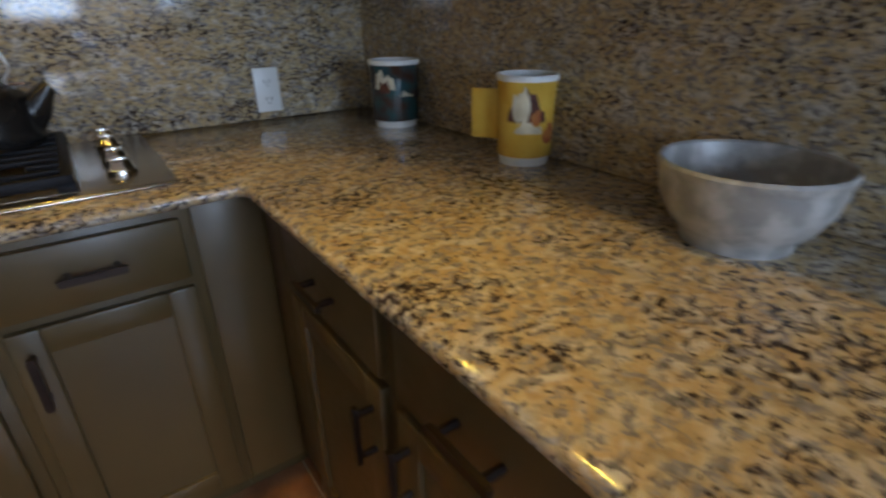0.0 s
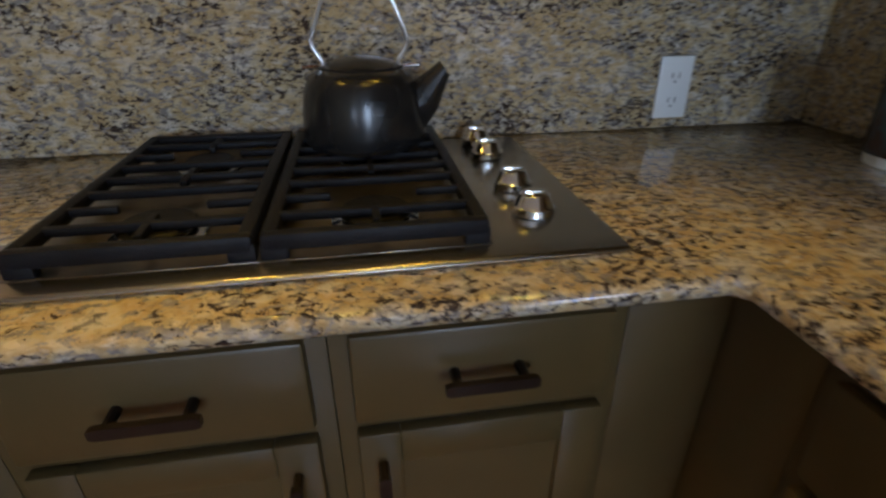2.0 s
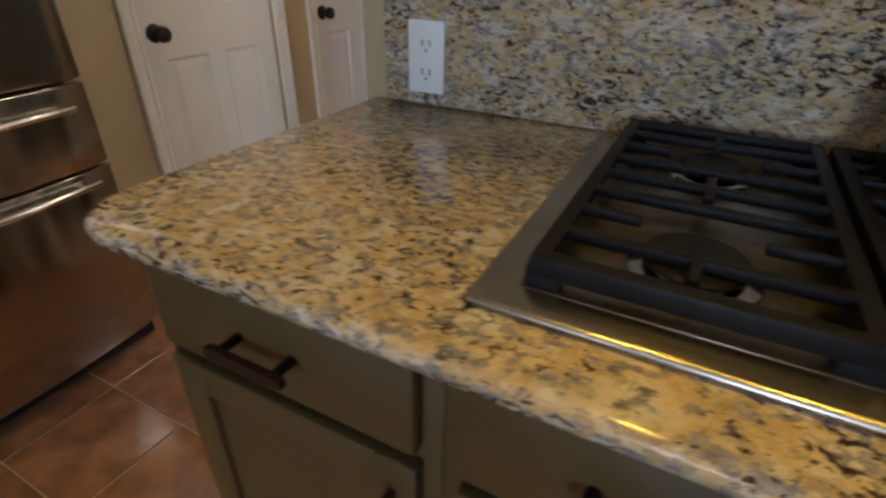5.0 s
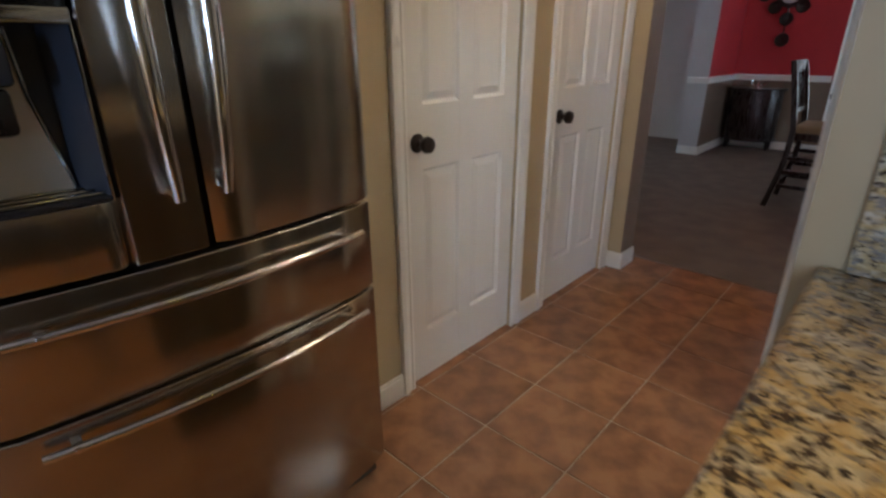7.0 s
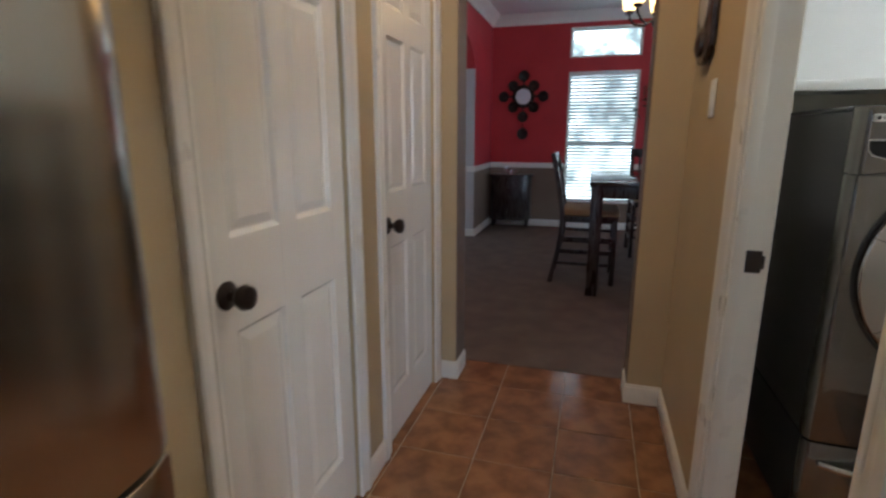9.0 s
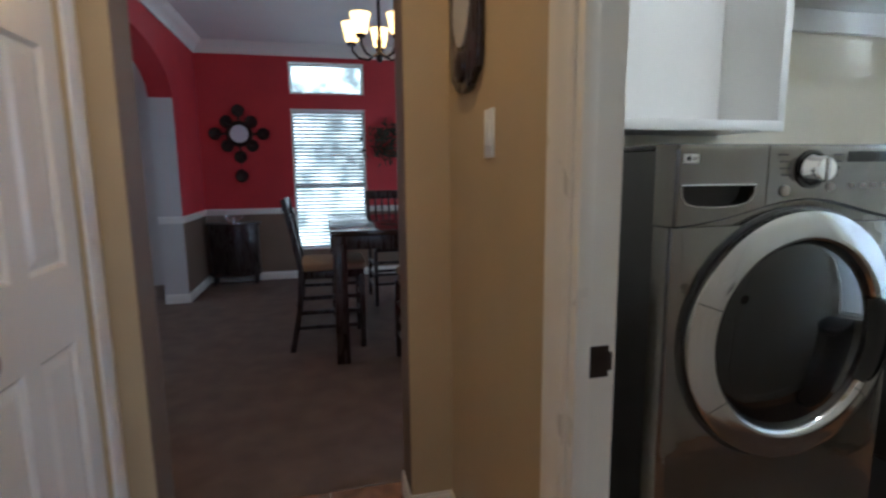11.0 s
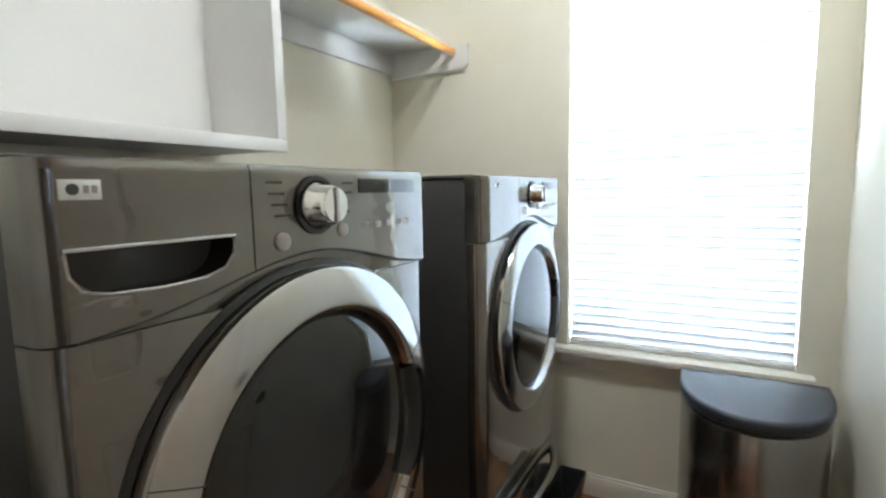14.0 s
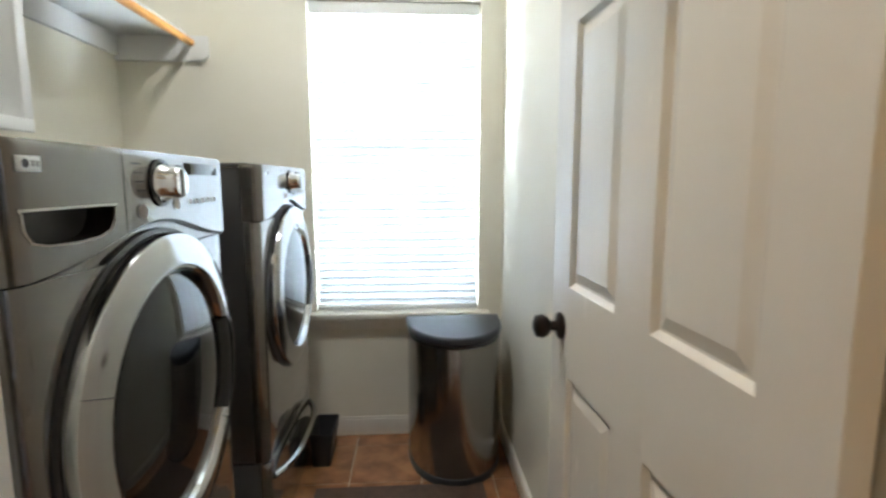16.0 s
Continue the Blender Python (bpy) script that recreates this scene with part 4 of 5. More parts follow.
# ---- windows ----
def blind(parent_place, x_or_y, span, z0, z1, across, pitch, tilt, label):
    """A horizontal blind; across 'y': slats run along y at x; across 'x': slats run along x at y."""
    t = thing("window_blind", parent_place, label, "blind")
    a, c = span
    n = int((z1 - z0 - 0.07) / pitch)
    top = z1 - 0.06
    dw, dh = 0.0245 * math.cos(radians(tilt)), 0.0245 * math.sin(radians(tilt))
    me = None
    for k in range(n):
        z = top - pitch * (k + 0.5)
        if me is None:
            b = bmesh.new()
            row = []
            for i in range(5):
                u = -1 + i / 2
                row.append((u * dw, u * dh + 0.0022 * (1 - u * u)))
            lo = [(p, q) for p, q in row]
            hi = [(p, q + 0.0022) for p, q in row][::-1]
            loop = lo + hi
            ends = []
            for s in (a, c):
                ends.append([b.verts.new((p, s, q) if across == "y" else (s, p, q)) for p, q in loop])
            m_ = len(loop)
            for i in range(m_):
                b.faces.new((ends[0][i], ends[0][(i + 1) % m_], ends[1][(i + 1) % m_], ends[1][i]))
            b.faces.new(ends[0])
            b.faces.new(ends[1])
            bmesh.ops.recalc_face_normals(b, faces=b.faces)
            me = bpy.data.meshes.new("slat")
            b.to_mesh(me)
            b.free()
            me.materials.append(SLAT)
        ob = new("slat", me)
        ob.parent = t
        ob.location = Vector((x_or_y, 0, z) if across == "y" else (0, x_or_y, z)) - BASE[t]
    if across == "y":
        part("head_rail", slab(x_or_y - 0.03, a, z1 - 0.058, x_or_y + 0.03, c, z1 - 0.002, 0.004), WHITE, t)
        part("bottom_rail", slab(x_or_y - 0.026, a, z0 + 0.004, x_or_y + 0.026, c, z0 + 0.024, 0.004), WHITE, t)
        for s in (a + 0.1, c - 0.1):
            part("ladder_cord", tube([(x_or_y - 0.027, s, z0 + 0.02), (x_or_y - 0.027, s, z1 - 0.05)], 0.001, 5), WHITE, t)
    else:
        part("head_rail", slab(a, x_or_y - 0.03, z1 - 0.058, c, x_or_y + 0.03, z1 - 0.002, 0.004), WHITE, t)
        part("bottom_rail", slab(a, x_or_y - 0.026, z0 + 0.004, c, x_or_y + 0.026, z0 + 0.024, 0.004), WHITE, t)
        for s in (a + 0.1, c - 0.1):
            part("ladder_cord", tube([(s, x_or_y - 0.027, z0 + 0.02), (s, x_or_y - 0.027, z1 - 0.05)], 0.001, 5), WHITE, t)


blind((2.215, 0.66, WZ0), 2.222, (WY0 + 0.0015, WY1 - 0.0015), WZ0, WZ1, "y", 0.0375, -78, "white two-inch window blind, slats nearly closed")
blind((-0.29, DY + 0.04, 0.353), DY + 0.045, (TX0 + 0.012, TX1 - 0.012), 0.353, 2.06, "x", 0.043, -28, "white two-inch window blind, slats half open")


def sash_x(name, x, y0, y1, z0, z1, rail):
    t = thing(name, (x, (y0 + y1) / 2, z0), "white framed window with clear glass", "window", "", "structure")
    b = bmesh.new()
    for p in ((y0, z0, y0 + 0.035, z1), (y1 - 0.035, z0, y1, z1)):
        box(b, x, p[0], p[1], x + 0.04, p[2], p[3], 0.003)
    for a, c in ((z0, z0 + 0.045), (z1 - 0.04, z1), (rail - 0.02, rail + 0.02)):
        box(b, x + 0.001, y0 + 0.03, a, x + 0.039, y1 - 0.03, c, 0.003)
    part("window_frame", b, WHITE, t)
    g = part("pane", slab(x + 0.018, y0 + 0.03, z0 + 0.04, x + 0.022, y1 - 0.03, z1 - 0.035), WINDOW_GLASS, t)
    g.visible_shadow = False
    return t


def sash_y(name, y, x0, x1, z0, z1, rail):
    t = thing(name, ((x0 + x1) / 2, y, z0), "white framed window with clear glass", "window", "", "structure")
    b = bmesh.new()
    for p in ((x0, x0 + 0.03), (x1 - 0.03, x1)):
        box(b, p[0], y, z0, p[1], y + 0.04, z1, 0.003)
    for a, c in [(z0, z0 + 0.035), (z1 - 0.03, z1)] + ([(rail - 0.02, rail + 0.02)] if rail else []):
        box(b, x0 + 0.025, y + 0.001, a, x1 - 0.025, y + 0.039, c, 0.003)
    part("window_frame", b, WHITE, t)
    g = part("pane", slab(x0 + 0.02, y + 0.018, z0 + 0.02, x1 - 0.02, y + 0.022, z1 - 0.02), WINDOW_GLASS, t)
    g.visible_shadow = False
    return t


sash_x("window_1", 2.265, WY0, WY1, WZ0, WZ1, 1.40)
# The next two windows are unseen, added for the dining and foyer fill lamps
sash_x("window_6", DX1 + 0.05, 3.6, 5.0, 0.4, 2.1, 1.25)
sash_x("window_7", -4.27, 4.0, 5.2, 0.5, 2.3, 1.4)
sash_y("window_2", DY + 0.09, TX0, TX1, 0.353, 2.06, 1.15)
sash_y("window_3", DY + 0.09, TX0, TX1, 2.23, 2.60, None)
for n, (x0, x1) in enumerate(((-1.3, -0.4), (0.9, 1.8))):
    sash_y("window_%d" % (n + 4), -5.70, x0, x1, 0.9, 2.3, 1.6)
bm = slab(2.118, WY0 - 0.05, WZ0 - 0.028, 2.262, WY1 + 0.05, WZ0 + 0.001, 0.006)
box(bm, 2.154, WY0 - 0.03, WZ0 - 0.085, 2.172, WY1 + 0.03, WZ0 - 0.028, 0.004)
setting("window_sill", bm, TRIM, "white painted window sill and apron", "window sill")
bm = bmesh.new()
for z0, z1 in ((0.353, 2.06), (2.23, 2.60)):
    for a, c in ((TX0, TX0 + 0.012), (TX1 - 0.012, TX1)):
        box(bm, a, DY + 0.002, z0, c, DY + 0.09, z1)
    for a, c in ((z0, z0 + 0.012), (z1 - 0.012, z1)):
        box(bm, TX0 + 0.012, DY + 0.002, a, TX1 - 0.012, DY + 0.09, c)
setting("window_trim_dining", bm, TRIM, "white painted window reveal", "window trim")


# ---- laundry ----
def front_loader(x0, slot, name, label):
    """A front-loading machine on a drawer pedestal; x0 is its left side."""
    W, yf, zt, zb = 0.696, 1.062, 1.335, 0.345
    x1, cx, cz = x0 + W, x0 + 0.349, 0.883
    t = thing(name, (x0 + W / 2, 1.45, 0), label, "washing machine" if slot else "dryer", "laundry machines")
    part("cabinet", slab(x0 + 0.004, yf + 0.05, zb, x1 - 0.004, 1.80, zt - 0.012, 0.01), GRAPHITE_SIDE, t, "dark grey steel side panels")
    part("top_panel", slab(x0 + 0.002, yf + 0.03, zt - 0.013, x1 - 0.002, 1.80, zt, 0.006), GRAPHITE_SIDE, t)

    def rounded(xa, xb, r, y, back, steps=6):
        pts = [(xa, back)]
        for k in range(steps + 1):
            a = radians(180 + 90 * k / steps)
            pts.append((xa + r + r * math.cos(a), y + r + r * math.sin(a)))
        for k in range(steps + 1):
            a = radians(270 + 90 * k / steps)
            pts.append((xb - r + r * math.cos(a), y + r + r * math.sin(a)))
        pts.append((xb, back))
        head = steps + 2
        return pts[:head] + [(xa + r + (xb - xa - 2 * r) * k / 14, y) for k in range(1, 14)] + pts[head:]

    fb = prism(rounded(x0, x1, 0.032, yf, yf + 0.055), "z", zb + 0.004, 1.152, 0.003)
    part("front_panel", fb, GRAPHITE, t, "graphite metallic front")
    # control panel with an arched lower edge
    xs = [x0 + W * k / 24 for k in range(25)]
    low = lambda x: 1.150 + 0.060 * math.exp(-(((x - cx) / 0.21) ** 2))
    sep = x0 + 0.236
    crest = [(x0 + 0.034, 1.149)] + [(x, low(x) + 0.004) for x in xs if x0 + 0.034 < x < x1 - 0.034] + [(x1 - 0.034, 1.149)]
    part("front_crest", prism(crest, "y", yf + 0.0004, yf + 0.02), GRAPHITE, t)

    def face_y(x):
        d = min(x - x0, x1 - x)
        return yf - 0.012 + (0.032 - math.sqrt(max(0.0, 0.032 ** 2 - (0.032 - d) ** 2)) if d < 0.032 else 0.0)

    def slot_low(x):
        u = (x - (x0 + 0.1135)) / 0.0915
        return 1.242 - 0.047 * (1 - min(1.0, abs(u)) ** 5) ** 0.5

    def panel(xa, xb, hole=None):
        """The panel's skin as strips, left open where the grip slot is, with its rims turned back."""
        cuts = sorted({round(xa + (xb - xa) * k / 22, 5) for k in range(23)} | {round(x0 + 0.004 * k, 5) for k in range(1, 9) if xa < x0 + 0.004 * k < xb} | {round(x1 - 0.004 * k, 5) for k in range(1, 9) if xa < x1 - 0.004 * k < xb} | ({round(x0 + 0.022, 5), round(x0 + 0.0235, 5), round(x0 + 0.027, 5), round(x0 + 0.2, 5), round(x0 + 0.2035, 5), round(x0 + 0.205, 5)} if hole else set()))
        b = bmesh.new()

        def v(x, z):
            return b.verts.new((x, face_y(x) + (0.004 if z > zt - 0.006 else 0.0), z))

        for a, c in zip(cuts, cuts[1:]):
            inside = hole and a >= x0 + 0.0219 and c <= x0 + 0.2051
            levels = [((low(a), slot_low(a)), (low(c), slot_low(c))), ((1.242, zt - 0.017), (1.242, zt - 0.017)), ((zt - 0.017, zt - 0.012), (zt - 0.017, zt - 0.012)), ((zt - 0.012, zt - 0.004), (zt - 0.012, zt - 0.004))]
            if not inside:
                levels = [((low(a), 1.242), (low(c), 1.242))] + levels[1:]
            for (p, q), (r, w) in levels:
                b.faces.new((v(a, p), v(c, r), v(c, w), v(a, q)))
        bmesh.ops.remove_doubles(b, verts=b.verts, dist=1e-5)
        rim = [e for e in b.edges if e.is_boundary]
        made = bmesh.ops.extrude_edge_only(b, edges=rim)
        bmesh.ops.translate(b, verts=[g for g in made["geom"] if isinstance(g, bmesh.types.BMVert)], vec=(0, 0.046, 0))
        bmesh.ops.recalc_face_normals(b, faces=b.faces)
        return b

    sl = [(x0 + 0.022, 1.242), (x0 + 0.205, 1.242), (x0 + 0.204, 1.222), (x0 + 0.192, 1.206), (x0 + 0.165, 1.198), (x0 + 0.115, 1.195), (x0 + 0.06, 1.197), (x0 + 0.034, 1.203), (x0 + 0.024, 1.218)]
    xs_left = panel(x0 + 0.001, sep - 0.001, sl if slot else None)
    left = part("detergent_drawer" if slot else "panel_left", xs_left, GRAPHITE, t, "graphite drawer front with grip slot" if slot else "")
    if slot:
        part("grip_recess", slab(x0 + 0.016, yf + 0.03, 1.188, x0 + 0.212, yf + 0.033, 1.25), BLACK_PLASTIC, left, "dark grip recess")
        part("grip_lip", tube([(x0 + 0.02, yf - 0.013, 1.2435), (x0 + 0.207, yf - 0.013, 1.2435)], 0.0028, 8), SATIN, left, "bright grip lip")
        lip = [(x, yf - 0.0125, z) for x, z in sl[1:] + sl[:1]]
        part("grip_edge", tube(lip, 0.0016, 6), NICHE, left)
    right = part("control_panel", panel(sep + 0.001, x1 - 0.001), GRAPHITE, t, "graphite control panel")
    bx, bz = (x0 + 0.022, 1.291) if slot else (x0 + 0.06, 1.30)
    bw = 0.036 if slot else 0.018
    bd = part("badge", slab(bx, yf - 0.0155, bz, bx + bw, yf - 0.0115, bz + 0.5 * bw + 0.001, 0.0008), PLATE, left, "small white maker's badge")
    part("badge_mark", lathe([(0.0055, yf - 0.0162), (0.0055, yf - 0.0152)], (bx + bw * 0.3, 0, bz + bw * 0.27), "y", 16), BLACK_PLASTIC, bd, "dark round mark")
    b = bmesh.new()
    for k in range(2):
        box(b, bx + bw * (0.55 + 0.2 * k), yf - 0.016, bz + 0.006, bx + bw * (0.55 + 0.2 * k) + 0.005, yf - 0.0152, bz + 0.0135)
    part("badge_bars", b, material("grey_print", (0.3, 0.3, 0.3), 0.5), bd)
    kx, kz = (x0 + 0.352, 1.276)
    k = part("bezel", lathe([(0.043, yf - 0.0115), (0.043, yf - 0.016), (0.036, yf - 0.017), (0.034, yf - 0.012)], (kx, 0, kz), "y", 36), DARK_GLASS, right, "dark knob bezel")
    part("knob", lathe([(0.0335, yf - 0.0125), (0.0335, yf - 0.022), (0.0285, yf - 0.028), (0.0285, yf - 0.046), (0.025, yf - 0.052), (0.0, yf - 0.053)], (kx, 0, kz), "y", 36), CHROME, right, "chrome rotary knob")
    part("knob_grip", slab(kx - 0.0035, yf - 0.0565, kz - 0.025, kx + 0.0035, yf - 0.051, kz + 0.025, 0.002), SATIN, right)
    for dx, z, r in ((-0.068, 1.228, 0.0125), (0.06, 1.235, 0.0105)):
        part("button", lathe([(r, yf - 0.0115), (r, yf - 0.0155), (r * 0.8, yf - 0.0165), (0, yf - 0.0165)], (kx + dx, 0, z), "y", 24), NICHE, right, "round grey button")
    part("display", slab(kx + 0.105, yf - 0.0135, 1.292, kx + 0.285, yf - 0.0115, 1.316, 0.0006), DARK_GLASS, right, "dark display window")
    for n in range(5):
        part("key", slab(kx + 0.115 + 0.034 * n, yf - 0.0142, 1.232, kx + 0.13 + 0.034 * n, yf - 0.0115, 1.243, 0.001), NICHE, right)
    for s in (-1, 1):
        for n in range(4):
            u = kx + s * (0.05 + 0.004 * n) - (0.03 if s < 0 else 0)
            part("dial_print", slab(u, yf - 0.0124, 1.262 + 0.015 * n, u + 0.028, yf - 0.0118, 1.2645 + 0.015 * n), BLACK_PLASTIC, right, "faint dark dial print")
    # Black strip along the panel's lower seam paints in its shadow line
    part("panel_gap", tube([(x, face_y(x) + 0.007, low(x) - 0.001) for x in xs[1:-1]], 0.004, 6), BLACK_PLASTIC, t, "black strip for the seam and shadow line under the panel")
    # door
    part("door_gasket", lathe([(0.310, yf + 0.004), (0.310, yf - 0.003), (0.302, yf - 0.006), (0.298, yf + 0.004)], (cx, 0, cz), "y", 72), BLACK_PLASTIC, t, "black door surround")
    dr = part("door_ring", lathe([(0.300, yf - 0.002), (0.301, yf - 0.021), (0.299, yf - 0.0265), (0.295, yf - 0.0288), (0.245, yf - 0.0380), (0.241, yf - 0.0382), (0.237, yf - 0.0368), (0.229, yf - 0.0285), (0.226, yf - 0.010)], (cx, 0, cz), "y", 96), SATIN, t, "satin chrome door ring")
    part("door_glass", lathe([(0.2285, yf - 0.016), (0.222, yf - 0.020), (0.20, yf - 0.0255), (0.15, yf - 0.033), (0.10, yf - 0.0378), (0.05, yf - 0.0405), (0, yf - 0.0415)], (cx, 0, cz), "y", 72), DARK_GLASS, dr, "smoked dark door glass")
    # finger recess cut across the inner half of the ring
    b = bmesh.new()
    rows = []
    for i in range(17):
        w = i / 16
        a = radians(-33 + 54 * w)
        out = 0.236 + 0.036 * (1 - abs(2 * w - 1) ** 6)
        rows.append([b.verts.new((cx + r * math.cos(a), y, cz + r * math.sin(a))) for r, y in ((0.215, yf - 0.022), (0.226, yf - 0.032), (0.238, yf - 0.0395), (out, yf - 0.0375), (out + 0.003, yf - 0.025))])
    for p, q in zip(rows, rows[1:]):
        for i in range(4):
            b.faces.new((p[i], p[i + 1], q[i + 1], q[i]))
    bmesh.ops.recalc_face_normals(b, faces=b.faces)
    part("door_handle", b, DARK_GLASS, dr, "dark finger recess in the ring")
    for a in (-38, 24, 160, 214):
        a = radians(a)
        part("ring_seam", tube([(cx + r * math.cos(a), yf - d, cz + r * math.sin(a)) for r, d in ((0.299, 0.0266), (0.295, 0.0289), (0.245, 0.0381), (0.241, 0.0383), (0.237, 0.0369), (0.230, 0.0293))], 0.0009, 6), BLACK_PLASTIC, dr, "fine dark seam")
    # pedestal
    p = part("pedestal", slab(x0 + 0.004, yf + 0.03, 0.02, x1 - 0.004, 1.79, zb - 0.002, 0.008), GRAPHITE_SIDE, t, "dark grey drawer pedestal")
    part("pedestal_drawer", prism(rounded(x0, x1, 0.03, yf + 0.004, yf + 0.04), "z", 0.035, zb - 0.004, 0.004), GRAPHITE, p, "graphite drawer front")
    pts = []
    for i in range(15):
        u = -1 + i / 7
        pts.append((x0 + W / 2 + u * 0.30, yf - 0.045 * (1 - u ** 4) + 0.004, 0.275))
    part("pedestal_handle", tube(pts, 0.013, 10), SATIN, p, "bowed silver drawer handle")
    for x in (x0 + 0.06, x1 - 0.06):
        for y in (yf + 0.08, 1.74):
            part("foot", lathe([(0.025, 0.0), (0.025, 0.008), (0.012, 0.01), (0.012, 0.022)], (x, y, 0), steps=16), BLACK_PLASTIC, p)
    # the whole front bows gently outwards across its width
    for ob in t.children_recursive:
        for v in ob.data.vertices:
            wx, wy = v.co.x + BASE[t].x, v.co.y + BASE[t].y
            u = (wx - (x0 + W / 2)) / (W / 2)
            v.co.y += 0.008 * u * u * min(1.0, max(0.0, (yf + 0.05 - wy) / 0.03))
    return t


front_loader(0.323, True, "washing_machine", "graphite front-loading washer on a drawer pedestal")
front_loader(1.320, False, "dryer", "graphite front-loading dryer on a drawer pedestal")

t = thing("wall_cubby", (0.64, 1.77, 1.415), "white open wall cubby above the washer", "cabinet")
CX0, CX1, CY0, CZ0, CZ1 = 0.108, 1.178, 1.618, 1.415, 2.30
part("bottom", slab(CX0, CY0, CZ0, CX1, 1.905, CZ0 + 0.019, 0.002), WHITE, t)
part("top", slab(CX0, CY0, CZ1 - 0.019, CX1, 1.905, CZ1, 0.002), WHITE, t)
part("side_panel", slab(CX0, CY0 + 0.001, CZ0 + 0.019, CX0 + 0.019, 1.905, CZ1 - 0.019, 0.001), WHITE, t)
part("side_panel", slab(CX1 - 0.019, CY0 + 0.001, CZ0 + 0.019, CX1, 1.905, CZ1 - 0.019, 0.001), WHITE, t)
part("back_panel", slab(CX0 + 0.019, 1.895, CZ0 + 0.019, CX1 - 0.019, 1.904, CZ1 - 0.019), WHITE, t)
part("front_lip", slab(CX0, CY0 - 0.012, CZ0 - 0.006, CX1 + 0.004, CY0, CZ0 + 0.03, 0.003), WHITE, t)
part("front_lip", slab(CX1 - 0.028, CY0 - 0.0115, CZ0 + 0.03, CX1 + 0.004, CY0 - 0.0005, CZ1, 0.003), WHITE, t)

t = thing("wall_shelf", (1.68, 1.75, 1.80), "white wall shelf on cleats beside the cubby", "shelf")
part("board", slab(1.183, 1.60, 1.925, 2.170, 1.905, 1.944, 0.003), WHITE, t)
part("back_cleat", slab(1.183, 1.888, 1.835, 2.150, 1.908, 1.9245, 0.003), WHITE, t)
part("end_cleat", prism([(1.908, 1.815), (1.522, 1.815), (1.50, 1.837), (1.50, 1.9245), (1.908, 1.9245)], "x", 2.151, 2.171, 0.002), WHITE, t, "white cleat with clipped corner")
t = thing("closet_rod", (1.68, 1.575, 1.87), "orange varnished wooden hanging rod under the shelf", "rod")
part("rod", lathe([(0.0165, 1.181), (0.0165, 2.150)], (0, 1.572, 1.895), "x", 20), ROD_WOOD, t)


t = thing("ceiling_light", (1.15, 0.95, 2.74), "round flush ceiling light with a white rim", "ceiling light")
part("rim", lathe([(0.165, 2.739), (0.17, 2.70), (0.16, 2.672), (0.145, 2.668), (0.142, 2.69), (0.14, 2.739)], (1.15, 0.95, 0), steps=40), WHITE, t)
part("diffuser", lathe([(0.141, 2.70), (0.0, 2.695)], (1.15, 0.95, 0), steps=40), PLATE, t, "white diffuser")


def trash_can():
    """A half-round step can, flat side against the window wall."""
    t = thing("trash_can", (1.93, 0.44, 0), "tall half-round steel step can with black lid", "trash can")
    cy, xb, a, b = 0.405, 2.075, 0.212, 0.40

    def outline(s):
        pts = [(xb - 0.03 - 0.02 * (1 - s), cy + a * s)]
        for k in range(1, 20):
            w = math.pi * k / 20
            pts.append((xb - 0.06 - (b - 0.06) * s * math.sin(w) ** 0.8, cy + a * s * math.cos(w)))
        pts.append((xb - 0.03 - 0.02 * (1 - s), cy - a * s))
        return pts

    part("body", prism(outline(0.99), "z", 0.035, 0.60, 0.003), material("dark_brushed_steel", (0.36, 0.35, 0.34), 0.2, 1.0, second=(0.345, 0.335, 0.325), scale=120, stretch=(1, 1, 0.01), bump_scale=150, spread=0.01), t, "brushed steel shell")
    part("base", prism(outline(1.0), "z", 0.0, 0.036, 0.006), BLACK_PLASTIC, t)
    part("rim", prism(outline(0.985), "z", 0.60, 0.612, 0.002), BLACK_PLASTIC, t)
    part("lid", prism(outline(1.02), "z", 0.613, 0.652, 0.012), NAVY_PLASTIC, t, "black plastic lid")
    part("pedal", prism([(1.725 - 0.035 * math.sin(math.pi * k / 10), cy + 0.075 * math.cos(math.pi * k / 10)) for k in range(11)], "z", 0.012, 0.03, 0.003), CHROME, t, "steel foot pedal")


trash_can()
t = thing("waste_bin", (2.06, 1.03, 0), "small black plastic bin in the corner", "bin")
b = bmesh.new()
def bin_ring(x0, y0, x1, y1, z):
    return [b.verts.new((x, y, z)) for x, y in ((x0, y0), (x1, y0), (x1, y1), (x0, y1))]


lo, hi = bin_ring(1.875, 0.972, 2.035, 1.045, 0.0), bin_ring(1.85, 0.95, 2.06, 1.056, 0.165)
hi2, lo2 = bin_ring(1.858, 0.957, 2.052, 1.049, 0.165), bin_ring(1.882, 0.978, 2.028, 1.04, 0.012)
for r, q in ((lo, hi), (hi, hi2), (hi2, lo2)):
    for k in range(4):
        b.faces.new((r[k], r[(k + 1) % 4], q[(k + 1) % 4], q[k]))
b.faces.new(lo)
b.faces.new(lo2)
bmesh.ops.recalc_face_normals(b, faces=b.faces)
bmesh.ops.bevel(b, geom=[e for e in b.edges], offset=0.003, segments=2, affect="EDGES")
part("tub", b, BLACK_PLASTIC, t)
t = thing("floor_mat", (1.2, 0.65, 0), "dark brown woven mat on the laundry floor", "mat")
part("mat", slab(0.62, 0.30, 0.0, 1.70, 1.0, 0.012, 0.004), material("mat_weave", (0.075, 0.04, 0.025), 0.9, second=(0.05, 0.026, 0.017), scale=40, bump=1.0, bump_scale=300), t)

